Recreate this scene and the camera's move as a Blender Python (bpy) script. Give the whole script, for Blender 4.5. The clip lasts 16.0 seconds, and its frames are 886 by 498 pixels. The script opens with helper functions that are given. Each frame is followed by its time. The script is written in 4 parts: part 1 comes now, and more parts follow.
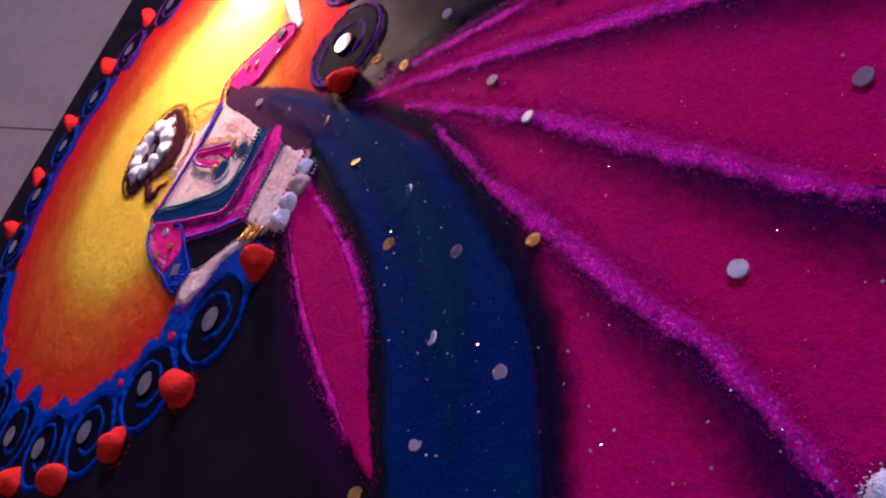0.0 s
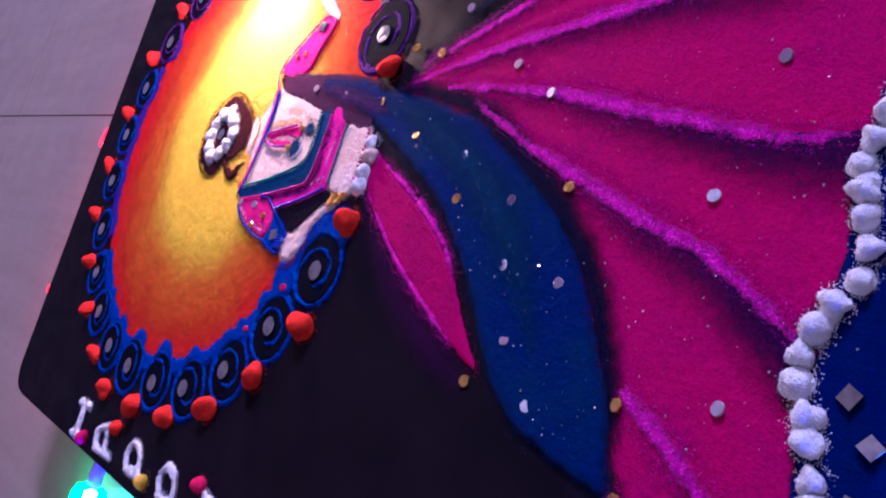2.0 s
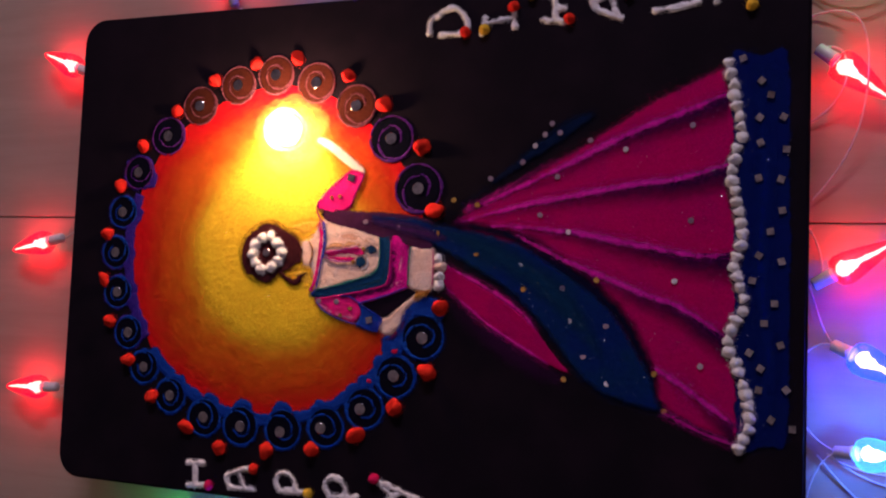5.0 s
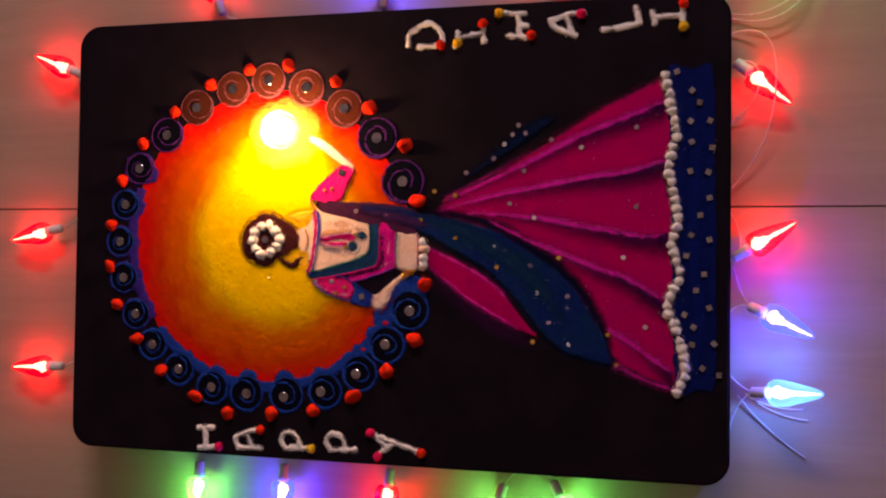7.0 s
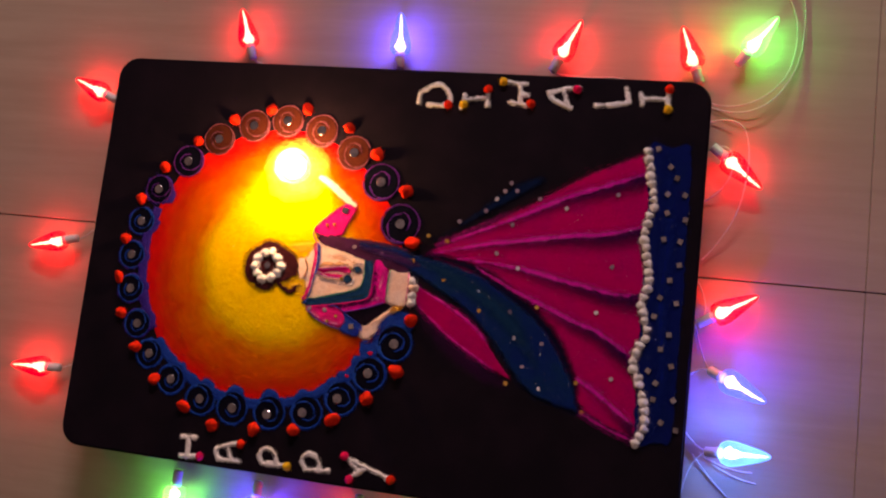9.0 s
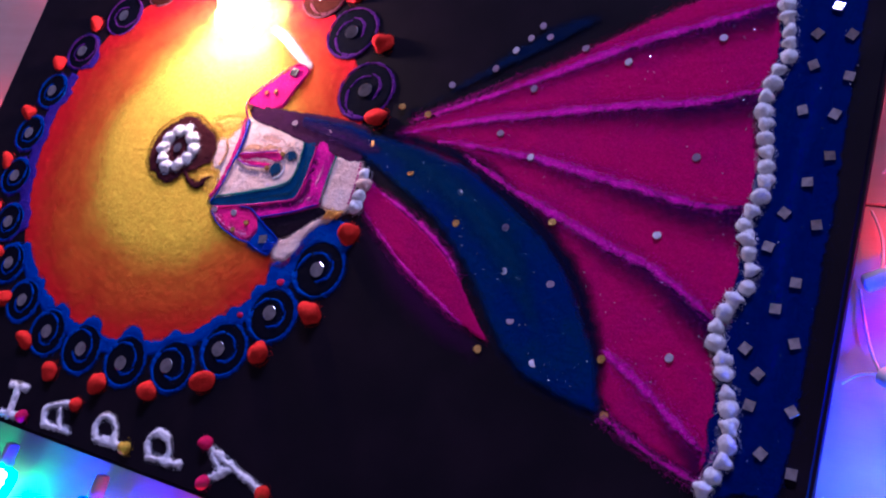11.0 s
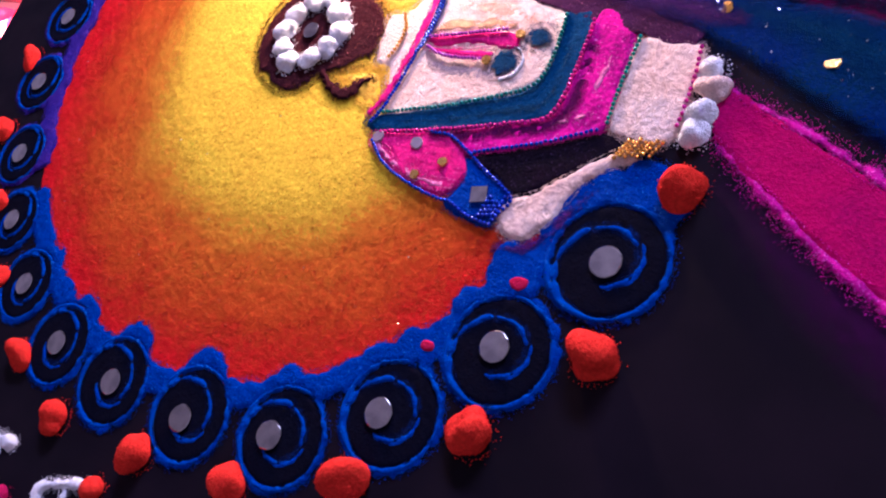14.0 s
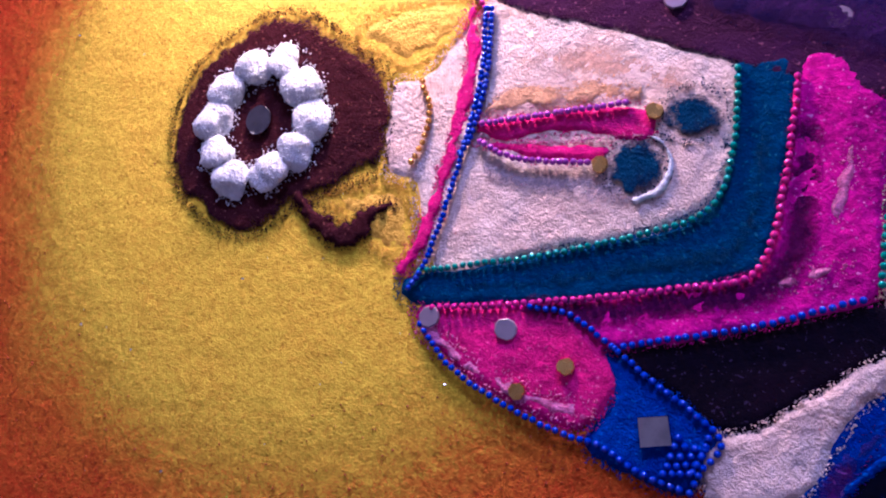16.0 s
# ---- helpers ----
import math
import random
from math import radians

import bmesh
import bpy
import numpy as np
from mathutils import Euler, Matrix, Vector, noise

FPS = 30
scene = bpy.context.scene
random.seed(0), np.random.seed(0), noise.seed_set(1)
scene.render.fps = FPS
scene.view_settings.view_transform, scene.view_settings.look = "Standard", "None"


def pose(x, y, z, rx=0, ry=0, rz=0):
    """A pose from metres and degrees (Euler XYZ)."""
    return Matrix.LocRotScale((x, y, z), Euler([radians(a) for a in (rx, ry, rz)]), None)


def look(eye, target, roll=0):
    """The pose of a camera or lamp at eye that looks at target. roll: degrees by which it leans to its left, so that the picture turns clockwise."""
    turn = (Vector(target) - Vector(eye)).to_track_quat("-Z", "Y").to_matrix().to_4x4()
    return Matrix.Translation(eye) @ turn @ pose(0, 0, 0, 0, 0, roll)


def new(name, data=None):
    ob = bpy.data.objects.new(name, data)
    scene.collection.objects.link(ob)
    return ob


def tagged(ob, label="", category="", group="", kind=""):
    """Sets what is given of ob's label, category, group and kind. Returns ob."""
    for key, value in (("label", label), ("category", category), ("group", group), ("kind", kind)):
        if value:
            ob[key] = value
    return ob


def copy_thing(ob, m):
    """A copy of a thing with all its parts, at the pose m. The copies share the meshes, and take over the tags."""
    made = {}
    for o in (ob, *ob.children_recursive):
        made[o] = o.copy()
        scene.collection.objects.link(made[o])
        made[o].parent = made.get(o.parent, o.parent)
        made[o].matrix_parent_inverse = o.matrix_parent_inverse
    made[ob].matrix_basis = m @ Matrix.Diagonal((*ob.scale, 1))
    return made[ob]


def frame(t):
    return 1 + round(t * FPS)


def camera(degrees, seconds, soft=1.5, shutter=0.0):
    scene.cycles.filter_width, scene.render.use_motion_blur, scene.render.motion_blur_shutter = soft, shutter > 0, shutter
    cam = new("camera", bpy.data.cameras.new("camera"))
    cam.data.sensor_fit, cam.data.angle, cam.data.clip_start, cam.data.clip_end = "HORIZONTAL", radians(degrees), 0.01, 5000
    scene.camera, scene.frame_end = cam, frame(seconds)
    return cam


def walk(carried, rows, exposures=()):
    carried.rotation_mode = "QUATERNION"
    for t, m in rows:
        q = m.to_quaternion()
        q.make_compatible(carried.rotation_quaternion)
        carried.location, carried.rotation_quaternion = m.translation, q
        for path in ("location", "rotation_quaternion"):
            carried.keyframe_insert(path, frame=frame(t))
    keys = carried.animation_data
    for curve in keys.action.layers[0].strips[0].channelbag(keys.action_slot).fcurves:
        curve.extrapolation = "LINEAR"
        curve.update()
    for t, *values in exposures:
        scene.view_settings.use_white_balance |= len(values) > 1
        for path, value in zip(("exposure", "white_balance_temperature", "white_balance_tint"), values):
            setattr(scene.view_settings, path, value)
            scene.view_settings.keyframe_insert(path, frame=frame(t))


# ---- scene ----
cam = camera(55.7, 16.0, 2.1)
PATH = [
    (0, (0.3, -0.072, 0.135), (-1.234, 0.327, -1.085), -55.8),
    (0.5, (0.319, -0.077, 0.142), (-1.244, 0.31, -1.044), -56.8),
    (1, (0.337, -0.086, 0.158), (-1.249, 0.254, -1.013), -59.1),
    (1.5, (0.352, -0.084, 0.174), (-1.237, 0.229, -0.999), -61.5),
    (2, (0.345, -0.084, 0.203), (-1.162, 0.136, -1.092), -67.0),
    (2.5, (0.329, -0.068, 0.232), (-1.003, 0.135, -1.246), -73.4),
    (3, (0.302, -0.061, 0.292), (-0.837, 0.159, -1.337), -75.9),
    (3.5, (0.269, -0.062, 0.343), (-0.722, 0.187, -1.376), -73.2),
    (4, (0.267, -0.059, 0.404), (-0.591, 0.147, -1.391), -74.6),
    (4.5, (0.253, -0.044, 0.501), (-0.494, 0.131, -1.346), -74.1),
    (5, (0.247, -0.039, 0.597), (-0.389, 0.079, -1.296), -77.8),
    (5.2, (0.244, -0.042, 0.626), (-0.343, 0.077, -1.282), -76.8),
    (7.5, (0.215, -0.03, 0.765), (-0.177, 0.005, -1.196), -84.5),
    (8, (0.214, -0.03, 0.827), (-0.133, 0.02, -1.142), -81.3),
    (10.3, (0.276, -0.147, 0.549), (-0.386, 0.253, -1.296), -45.4),
    (10.5, (0.28, -0.152, 0.507), (-0.42, 0.246, -1.324), -47.8),
    (11, (0.309, -0.148, 0.383), (-0.604, 0.315, -1.335), -49.9),
    (11.5, (0.303, -0.148, 0.334), (-0.751, 0.36, -1.288), -50.9),
    (12, (0.285, -0.131, 0.286), (-0.817, 0.387, -1.301), -52.1),
    (12.5, (0.255, -0.121, 0.255), (-0.853, 0.408, -1.324), -48.0),
    (13, (0.214, -0.108, 0.243), (-0.875, 0.339, -1.373), -51.1),
    (13.5, (0.175, -0.112, 0.227), (-0.909, 0.307, -1.401), -51.0),
    (14, (0.113, -0.131, 0.2), (-0.945, 0.322, -1.435), -49.0),
    (14.5, (0.063, -0.126, 0.163), (-0.927, 0.354, -1.508), -50.2),
    (15, (0.025, -0.115, 0.144), (-0.83, 0.464, -1.569), -43.7),
    (15.5, (0.015, -0.072, 0.143), (-0.899, 0.371, -1.579), -56.5),
    (16, (0.014, -0.052, 0.144), (-0.841, 0.208, -1.645), -65.0),
]
walk(cam, [(t, look(eye, target, roll)) for t, eye, target, roll in PATH], [(0, 0.75, 4800, 58), (1, 0.8, 4650, 58), (1.5, 0.95, 4600, 58), (2, 1.2, 4500, 64), (2.5, 1.0, 5000, 62), (3.5, 0.2, 5000, 58), (4, 0.15, 4800, 58), (4.5, -0.05, 5000, 54), (5, 0.0, 5800, 48), (8, 0.35, 7600, 46), (10.5, 0.3, 5500, 44), (11, 0.65, 4400, 58), (12, 1.25, 5200, 62), (12.5, 0.85, 5400, 60), (13.5, 0.8, 4900, 62), (14, 1.35, 4650, 50), (14.5, 1.4, 4550, 42), (15, 1.22, 4450, 46), (15.5, 0.9, 4350, 50), (16, 0.55, 4200, 54)])

# ---- world, room light, exposure ----
MM = 0.001
FLOOR_Z = -0.042
FLAME_POWER, ROOM_POWER, BULB_POWER = 1.12, 25.5, 0.21

world = bpy.data.worlds.new("night")
world.use_nodes = True
world.node_tree.nodes["Background"].inputs[0].default_value = (0.30, 0.33, 0.42, 1)
world.node_tree.nodes["Background"].inputs[1].default_value = 0.02
scene.world = world


def lamp(name, kind, energy, colour, m, size=0.01, size_y=None):
    data = bpy.data.lights.new(name, kind)
    data.energy, data.color = energy, colour
    if kind == "AREA":
        data.shape, data.size, data.size_y = "RECTANGLE", size, size_y or size
    else:
        data.shadow_soft_size = size
    ob = new(name, data)
    ob.matrix_world = m
    return ob


# a wall tube across the room is the room's own light
lamp("tube_light_glow", "AREA", ROOM_POWER, (1.0, 0.92, 0.86), look((0.0, 2.28, 1.35), (0.0, 0.0, 0.0)), 1.1, 0.12)
# the candle's flame
FLAME_AT = Vector((-0.088, 0.091, 0.034))
lamp("flame_glow", "POINT", FLAME_POWER, (1.0, 0.62, 0.24), Matrix.Translation(FLAME_AT), 0.010)


# ---- materials ----
def shader(name):
    m = bpy.data.materials.new(name)
    m.use_nodes = True
    nt = m.node_tree
    return m, nt, nt.nodes["Principled BSDF"]


def node(nt, kind, **values):
    n = nt.nodes.new(kind)
    for key, value in values.items():
        n.inputs[key].default_value = value
    return n


def coords(nt):
    return nt.nodes.new("ShaderNodeTexCoord").outputs["Object"]


def mix(nt, fac, a, b):
    n = nt.nodes.new("ShaderNodeMix")
    n.data_type = "RGBA"
    for socket, value in ((n.inputs[0], fac), (n.inputs[6], a), (n.inputs[7], b)):
        if hasattr(value, "links"):
            nt.links.new(value, socket)
        else:
            socket.default_value = value if isinstance(value, (int, float)) else (*value, 1)
    return n.outputs[2]


def ramp(nt, fac, *stops):
    n = nt.nodes.new("ShaderNodeMapRange")
    n.interpolation_type = "SMOOTHSTEP"
    for key, value in zip(("From Min", "From Max", "To Min", "To Max"), stops):
        n.inputs[key].default_value = value
    nt.links.new(fac, n.inputs["Value"])
    return n.outputs["Result"]


def math_node(nt, op, a, b):
    n = nt.nodes.new("ShaderNodeMath")
    n.operation = op
    for socket, value in ((n.inputs[0], a), (n.inputs[1], b)):
        if hasattr(value, "links"):
            nt.links.new(value, socket)
        else:
            socket.default_value = value
    return n.outputs[0]


def noise_of(nt, vec, scale, detail=3.0, rough=0.6):
    n = node(nt, "ShaderNodeTexNoise", Scale=scale, Detail=detail, Roughness=rough)
    nt.links.new(vec, n.inputs["Vector"])
    return n.outputs["Fac"]


def grainy(nt, bsdf, vec, strength=0.55, depth=0.0005):
    """Relief of loose grains."""
    fine, coarse = noise_of(nt, vec, 2600, 2, 0.7), noise_of(nt, vec, 1000, 3, 0.7)
    clumps = math_node(nt, "MULTIPLY", noise_of(nt, vec, 240, 4, 0.65), 2.2)
    both = math_node(nt, "ADD", math_node(nt, "ADD", fine, coarse), clumps)
    bump = node(nt, "ShaderNodeBump", Strength=strength, Distance=depth)
    nt.links.new(both, bump.inputs["Height"])
    nt.links.new(bump.outputs[0], bsdf.inputs["Normal"])
    bsdf.inputs["Roughness"].default_value = 0.92
    bsdf.inputs["Specular IOR Level"].default_value = 0.03
    return fine


def powder(name, colour, second=None, fade=2.0, blotch=70.0, amount=0.5, speck=None, relief=0.55, soft=0.18, speck_from=0.66):
    """Coloured powder: blotches of a second tone, grain, and a border that thins out to what lies under it over `fade` mm."""
    m, nt, bsdf = shader(name)
    vec = coords(nt)
    second = second or tuple(c * 0.62 for c in colour)
    fine = grainy(nt, bsdf, vec, relief)
    patches = ramp(nt, noise_of(nt, vec, blotch, 5, 0.65), 0.40, 0.68, 0.0, amount)
    col = mix(nt, patches, colour, second)
    grain = ramp(nt, noise_of(nt, vec, 900, 2, 0.7), 0.30, 0.72, 0.0, 1.0)
    col = mix(nt, grain, col, mix(nt, 0.55, col, tuple(min(1.0, c * 1.6 + 0.001) for c in colour)))
    if speck:
        col = mix(nt, ramp(nt, noise_of(nt, vec, 1300, 1), speck_from, speck_from + 0.06, 0.0, 0.75), col, speck)
    dust = nt.nodes.new("ShaderNodeAttribute")
    dust.attribute_name = "dust"
    thick = math_node(nt, "DIVIDE", dust.outputs["Fac"], max(fade, 0.05))
    grains = math_node(nt, "ADD", math_node(nt, "MULTIPLY", noise_of(nt, vec, 1500, 2, 0.8), 1.5), math_node(nt, "MULTIPLY", noise_of(nt, vec, 330, 3, 0.7), 0.9))
    cover = ramp(nt, math_node(nt, "SUBTRACT", math_node(nt, "MULTIPLY", thick, 1.7), math_node(nt, "SUBTRACT", grains, 0.45)), -soft, soft, 0.0, 1.0)
    nt.links.new(col, bsdf.inputs["Base Color"])
    if fade >= 0.5:
        nt.links.new(cover, bsdf.inputs["Alpha"])
    return m


def plain(name, colour, rough=0.5, metal=0.0, second=None, scale=60.0, bump=0.0, **more):
    m, nt, bsdf = shader(name)
    vec = coords(nt)
    second = second or tuple(c * 0.75 for c in colour)
    nt.links.new(mix(nt, ramp(nt, noise_of(nt, vec, scale, 5), 0.35, 0.7, 0.0, 1.0), colour, second), bsdf.inputs["Base Color"])
    bsdf.inputs["Metallic"].default_value = metal
    nt.links.new(ramp(nt, noise_of(nt, vec, scale * 2.3, 3), 0.3, 0.7, max(rough - 0.08, 0.02), rough + 0.08), bsdf.inputs["Roughness"])
    if bump:
        b = node(nt, "ShaderNodeBump", Strength=0.4, Distance=bump)
        nt.links.new(noise_of(nt, vec, scale * 4, 4), b.inputs["Height"])
        nt.links.new(b.outputs[0], bsdf.inputs["Normal"])
    for key, value in more.items():
        bsdf.inputs[key].default_value = value
    return m


def glowing(name, colour, strength, base=(0.8, 0.8, 0.8)):
    m, nt, bsdf = shader(name)
    bsdf.inputs["Base Color"].default_value = (*base, 1)
    bsdf.inputs["Emission Color"].default_value = (*colour, 1)
    bsdf.inputs["Emission Strength"].default_value = strength
    bsdf.inputs["Roughness"].default_value = 0.35
    return m


def sequin_foil():
    """Thin foil, from clear pinkish to bright silver, sequin by sequin."""
    m, nt, bsdf = shader("sequin_foil")
    info = nt.nodes.new("ShaderNodeObjectInfo")
    col = mix(nt, ramp(nt, info.outputs["Random"], 0.25, 1.0, 0.0, 1.0), (0.30, 0.20, 0.28), (0.92, 0.92, 0.98))
    nt.links.new(mix(nt, ramp(nt, noise_of(nt, coords(nt), 400, 3), 0.35, 0.7, 0.0, 0.4), col, (0.3, 0.25, 0.32)), bsdf.inputs["Base Color"])
    bsdf.inputs["Metallic"].default_value, bsdf.inputs["Roughness"].default_value = 0.45, 0.40
    return m


CRIMSON = (0.41, 0.0025, 0.088)
M = dict(
    sun_red=powder("red_ground_powder", (0.60, 0.007, 0.005), (0.64, 0.020, 0.004), fade=0.3, blotch=45, amount=0.9, speck=(0.20, 0.02, 0.01), relief=1.0, speck_from=0.6),
    sun_orange=powder("orange_ground_powder", (0.77, 0.090, 0.001), (0.64, 0.014, 0.003), fade=36, blotch=42, amount=0.95, speck=(0.30, 0.022, 0.006), soft=0.85, relief=1.2, speck_from=0.60),
    sun_amber=powder("amber_ground_powder", (0.74, 0.19, 0.001), (0.64, 0.080, 0.001), fade=46, blotch=95, amount=0.8, speck=(0.36, 0.07, 0.003), soft=0.85, relief=1.1, speck_from=0.57),
    sun_yellow=powder("yellow_ground_powder", (0.79, 0.500, 0.001), (0.79, 0.43, 0.001), fade=32, blotch=50, amount=0.7, speck=(0.55, 0.25, 0.002), soft=0.85, relief=0.7, speck_from=0.63),
    sun_glow=powder("glow_ground_powder", (0.84, 0.62, 0.10), (0.83, 0.50, 0.03), fade=30, blotch=60, amount=0.8, soft=0.9, relief=0.7),
    fan=powder("crimson_powder", CRIMSON, (0.30, 0.0025, 0.105), fade=8.0, blotch=22, amount=0.8, soft=0.6),
    ridge=powder("magenta_powder", (0.62, 0.012, 0.34), (0.48, 0.008, 0.24), fade=6.5, speck=(0.90, 0.14, 0.70), relief=1.1, soft=0.6, speck_from=0.59),
    leaf_edge=powder("magenta_edge_powder", (0.62, 0.012, 0.31), (0.48, 0.008, 0.20), fade=4.0, speck=(0.90, 0.14, 0.66), relief=1.1, soft=0.6, speck_from=0.59),
    fold=powder("plum_powder", (0.030, 0.002, 0.040), (0.055, 0.003, 0.055), fade=26.0, blotch=50, soft=0.75),
    sash=powder("navy_teal_powder", (0.002, 0.013, 0.092), (0.002, 0.024, 0.064), fade=8.0, blotch=20, amount=0.9, soft=0.7),
    tail=powder("dark_navy_powder", (0.002, 0.008, 0.034), (0.002, 0.006, 0.020), fade=7.0, blotch=30, soft=0.7),
    hem=powder("navy_powder", (0.002, 0.007, 0.085), (0.002, 0.012, 0.065), fade=6.0, blotch=35),
    grey_dust=powder("greyish_dust_powder", (0.42, 0.32, 0.36), (0.50, 0.38, 0.40), fade=6.0, blotch=120, soft=0.9, relief=0.9),
    rosy_dust=powder("rosy_dust_powder", (0.70, 0.40, 0.28), (0.68, 0.44, 0.36), fade=8.0, blotch=120, soft=0.9, relief=0.9),
    hem_sheen=powder("blue_sheen_powder", (0.002, 0.011, 0.13), (0.002, 0.007, 0.085), fade=14.0, blotch=45, soft=0.9),
    plum=powder("dark_plum_powder", (0.040, 0.010, 0.034), (0.065, 0.014, 0.085), fade=3.6, soft=0.4, blotch=60, speck=(0.25, 0.08, 0.15)),
    brown=powder("dark_brown_powder", (0.040, 0.008, 0.011), (0.014, 0.004, 0.009), fade=5.0, soft=0.4, speck=(0.22, 0.07, 0.05)),
    curl=powder("dark_curl_powder", (0.040, 0.008, 0.011), (0.014, 0.004, 0.009), fade=1.8, speck=(0.22, 0.07, 0.05)),
    candlelit_ridge=powder("candlelit_ridge_powder", (0.115, 0.034, 0.050), (0.075, 0.022, 0.040), fade=0.8, blotch=90, speck=(0.5, 0.25, 0.3), relief=0.9, soft=0.3),
    candlelit_bed=powder("candlelit_bed_powder", (0.044, 0.0105, 0.0060), (0.060, 0.0140, 0.0060), fade=0.4, blotch=120, relief=0.4),
    cream=powder("cream_powder", (0.72, 0.49, 0.41), (0.70, 0.58, 0.57), fade=2.4, blotch=45, amount=0.9, soft=0.35, relief=0.9),
    white=powder("white_powder", (0.78, 0.78, 0.80), (0.68, 0.68, 0.74), fade=0.8, relief=0.9),
    pink=powder("hot_pink_powder", (0.60, 0.012, 0.17), (0.42, 0.010, 0.12), fade=2.4, blotch=120, amount=0.8, speck=(0.80, 0.12, 0.34), speck_from=0.66),
    magenta=powder("violet_pink_powder", (0.62, 0.009, 0.26), (0.22, 0.004, 0.12), fade=1.8, blotch=85, amount=1.0, speck=(0.8, 0.25, 0.6)),
    teal=powder("teal_powder", (0.004, 0.040, 0.115), (0.004, 0.026, 0.080), fade=1.6, blotch=120, speck=(0.03, 0.16, 0.24)),
    blue=powder("royal_blue_powder", (0.005, 0.038, 0.28), (0.004, 0.024, 0.20), fade=2.0, soft=0.3, blotch=90, speck=(0.03, 0.16, 0.6), relief=0.9),
    violet=powder("violet_powder", (0.030, 0.016, 0.20), (0.05, 0.012, 0.15), fade=1.2, blotch=90, speck=(0.3, 0.1, 0.45)),
    smear=powder("black_smear_powder", (0.004, 0.003, 0.018), (0.006, 0.004, 0.026), fade=8.0, blotch=50, soft=0.9),
    teal_dust=powder("teal_dust_powder", (0.002, 0.027, 0.078), (0.002, 0.020, 0.085), fade=16.0, blotch=40, soft=0.9),
    violet_dust=powder("violet_dust_powder", (0.040, 0.012, 0.070), (0.025, 0.010, 0.055), fade=9.0, blotch=60, soft=0.8),
    leaf=powder("crimson_leaf_powder", CRIMSON, (0.22, 0.0025, 0.085), fade=2.0, blotch=28, amount=0.7, soft=0.3),
    blue_ridge=powder("royal_blue_ridge_powder", (0.005, 0.042, 0.29), (0.005, 0.068, 0.37), fade=0.8, blotch=90, speck=(0.03, 0.16, 0.6), relief=0.9, soft=0.3),
    violet_ridge=powder("violet_ridge_powder", (0.075, 0.016, 0.145), (0.05, 0.016, 0.13), fade=0.8, blotch=90, speck=(0.35, 0.12, 0.5), relief=0.9, soft=0.3),
    blue_haze=powder("blue_haze_powder", (0.003, 0.018, 0.13), (0.003, 0.012, 0.09), fade=3.4, blotch=90, soft=0.8),
    candlelit_haze=powder("candlelit_haze_powder", (0.075, 0.020, 0.018), (0.055, 0.014, 0.012), fade=3.4, blotch=90, soft=0.8),
    violet_edge=powder("violet_edge_powder", (0.045, 0.008, 0.09), (0.012, 0.016, 0.15), fade=4.5, blotch=110, soft=0.8, speck=(0.3, 0.1, 0.45)),
    leaf_haze=powder("thin_violet_powder", (0.050, 0.004, 0.055), (0.030, 0.004, 0.050), fade=26.0, blotch=70, soft=0.9),
    ink=powder("black_plum_powder", (0.005, 0.003, 0.008), (0.016, 0.005, 0.016), fade=1.6, blotch=120, speck=(0.05, 0.03, 0.07)),
    dark=powder("ink_powder", (0.0022, 0.0026, 0.0085), (0.0036, 0.0022, 0.0055), fade=0.4, blotch=120, relief=0.4),
    pale_pink=powder("pale_pink_powder", (0.80, 0.22, 0.42), (0.70, 0.08, 0.28), fade=3.0, blotch=140, soft=0.6, relief=0.9),
    band_fold=powder("band_plum_powder", (0.060, 0.003, 0.045), (0.12, 0.004, 0.08), fade=5.0, blotch=110, soft=0.7),
    red=powder("orange_red_powder", (0.68, 0.030, 0.008), (0.60, 0.014, 0.010), fade=0.2, blotch=150, relief=0.8),
    rose=powder("rose_powder", (0.62, 0.015, 0.09), (0.55, 0.012, 0.05), fade=0.2, blotch=150, relief=0.8),
    rose_dark=powder("deep_rose_powder", (0.42, 0.010, 0.05), (0.34, 0.008, 0.05), fade=1.2, blotch=150, soft=0.4),
    ochre=powder("ochre_powder", (0.66, 0.36, 0.17), (0.62, 0.40, 0.25), fade=3.4, blotch=150, soft=0.7, relief=0.9),
    teal_dot=powder("deep_teal_powder", (0.004, 0.032, 0.085), (0.006, 0.008, 0.035), fade=4.6, blotch=160, amount=0.9, soft=0.6, speck=(0.03, 0.12, 0.2)),
    yellow=powder("yellow_powder", (0.72, 0.42, 0.020), (0.62, 0.30, 0.015), fade=1.5, relief=0.9),
    board=plain("black_board_paint", (0.0074, 0.0053, 0.0090), 0.62, 0, (0.0115, 0.0072, 0.0122), 25, 0.00008, **{"Specular IOR Level": 0.025}),
    mirror=plain("mirror_glass", (0.47, 0.44, 0.47), 0.10, 1.0, (0.30, 0.28, 0.32), 160),
    silver=plain("silver_foil", (0.90, 0.92, 0.95), 0.22, 1.0, None, 300),
    sequin=sequin_foil(),
    gold=plain("gold_foil", (0.85, 0.52, 0.13), 0.24, 1.0, (0.70, 0.40, 0.08), 300),
    bead_blue=plain("blue_bead", (0.015, 0.05, 0.55), 0.2, 0.25),
    bead_green=plain("green_bead", (0.02, 0.30, 0.24), 0.2, 0.25),
    bead_pink=plain("pink_bead", (0.70, 0.03, 0.32), 0.2, 0.25),
    bead_violet=plain("violet_bead", (0.45, 0.08, 0.50), 0.2, 0.25),
    bead_gold=plain("gold_bead", (0.80, 0.42, 0.05), 0.25, 0.9),
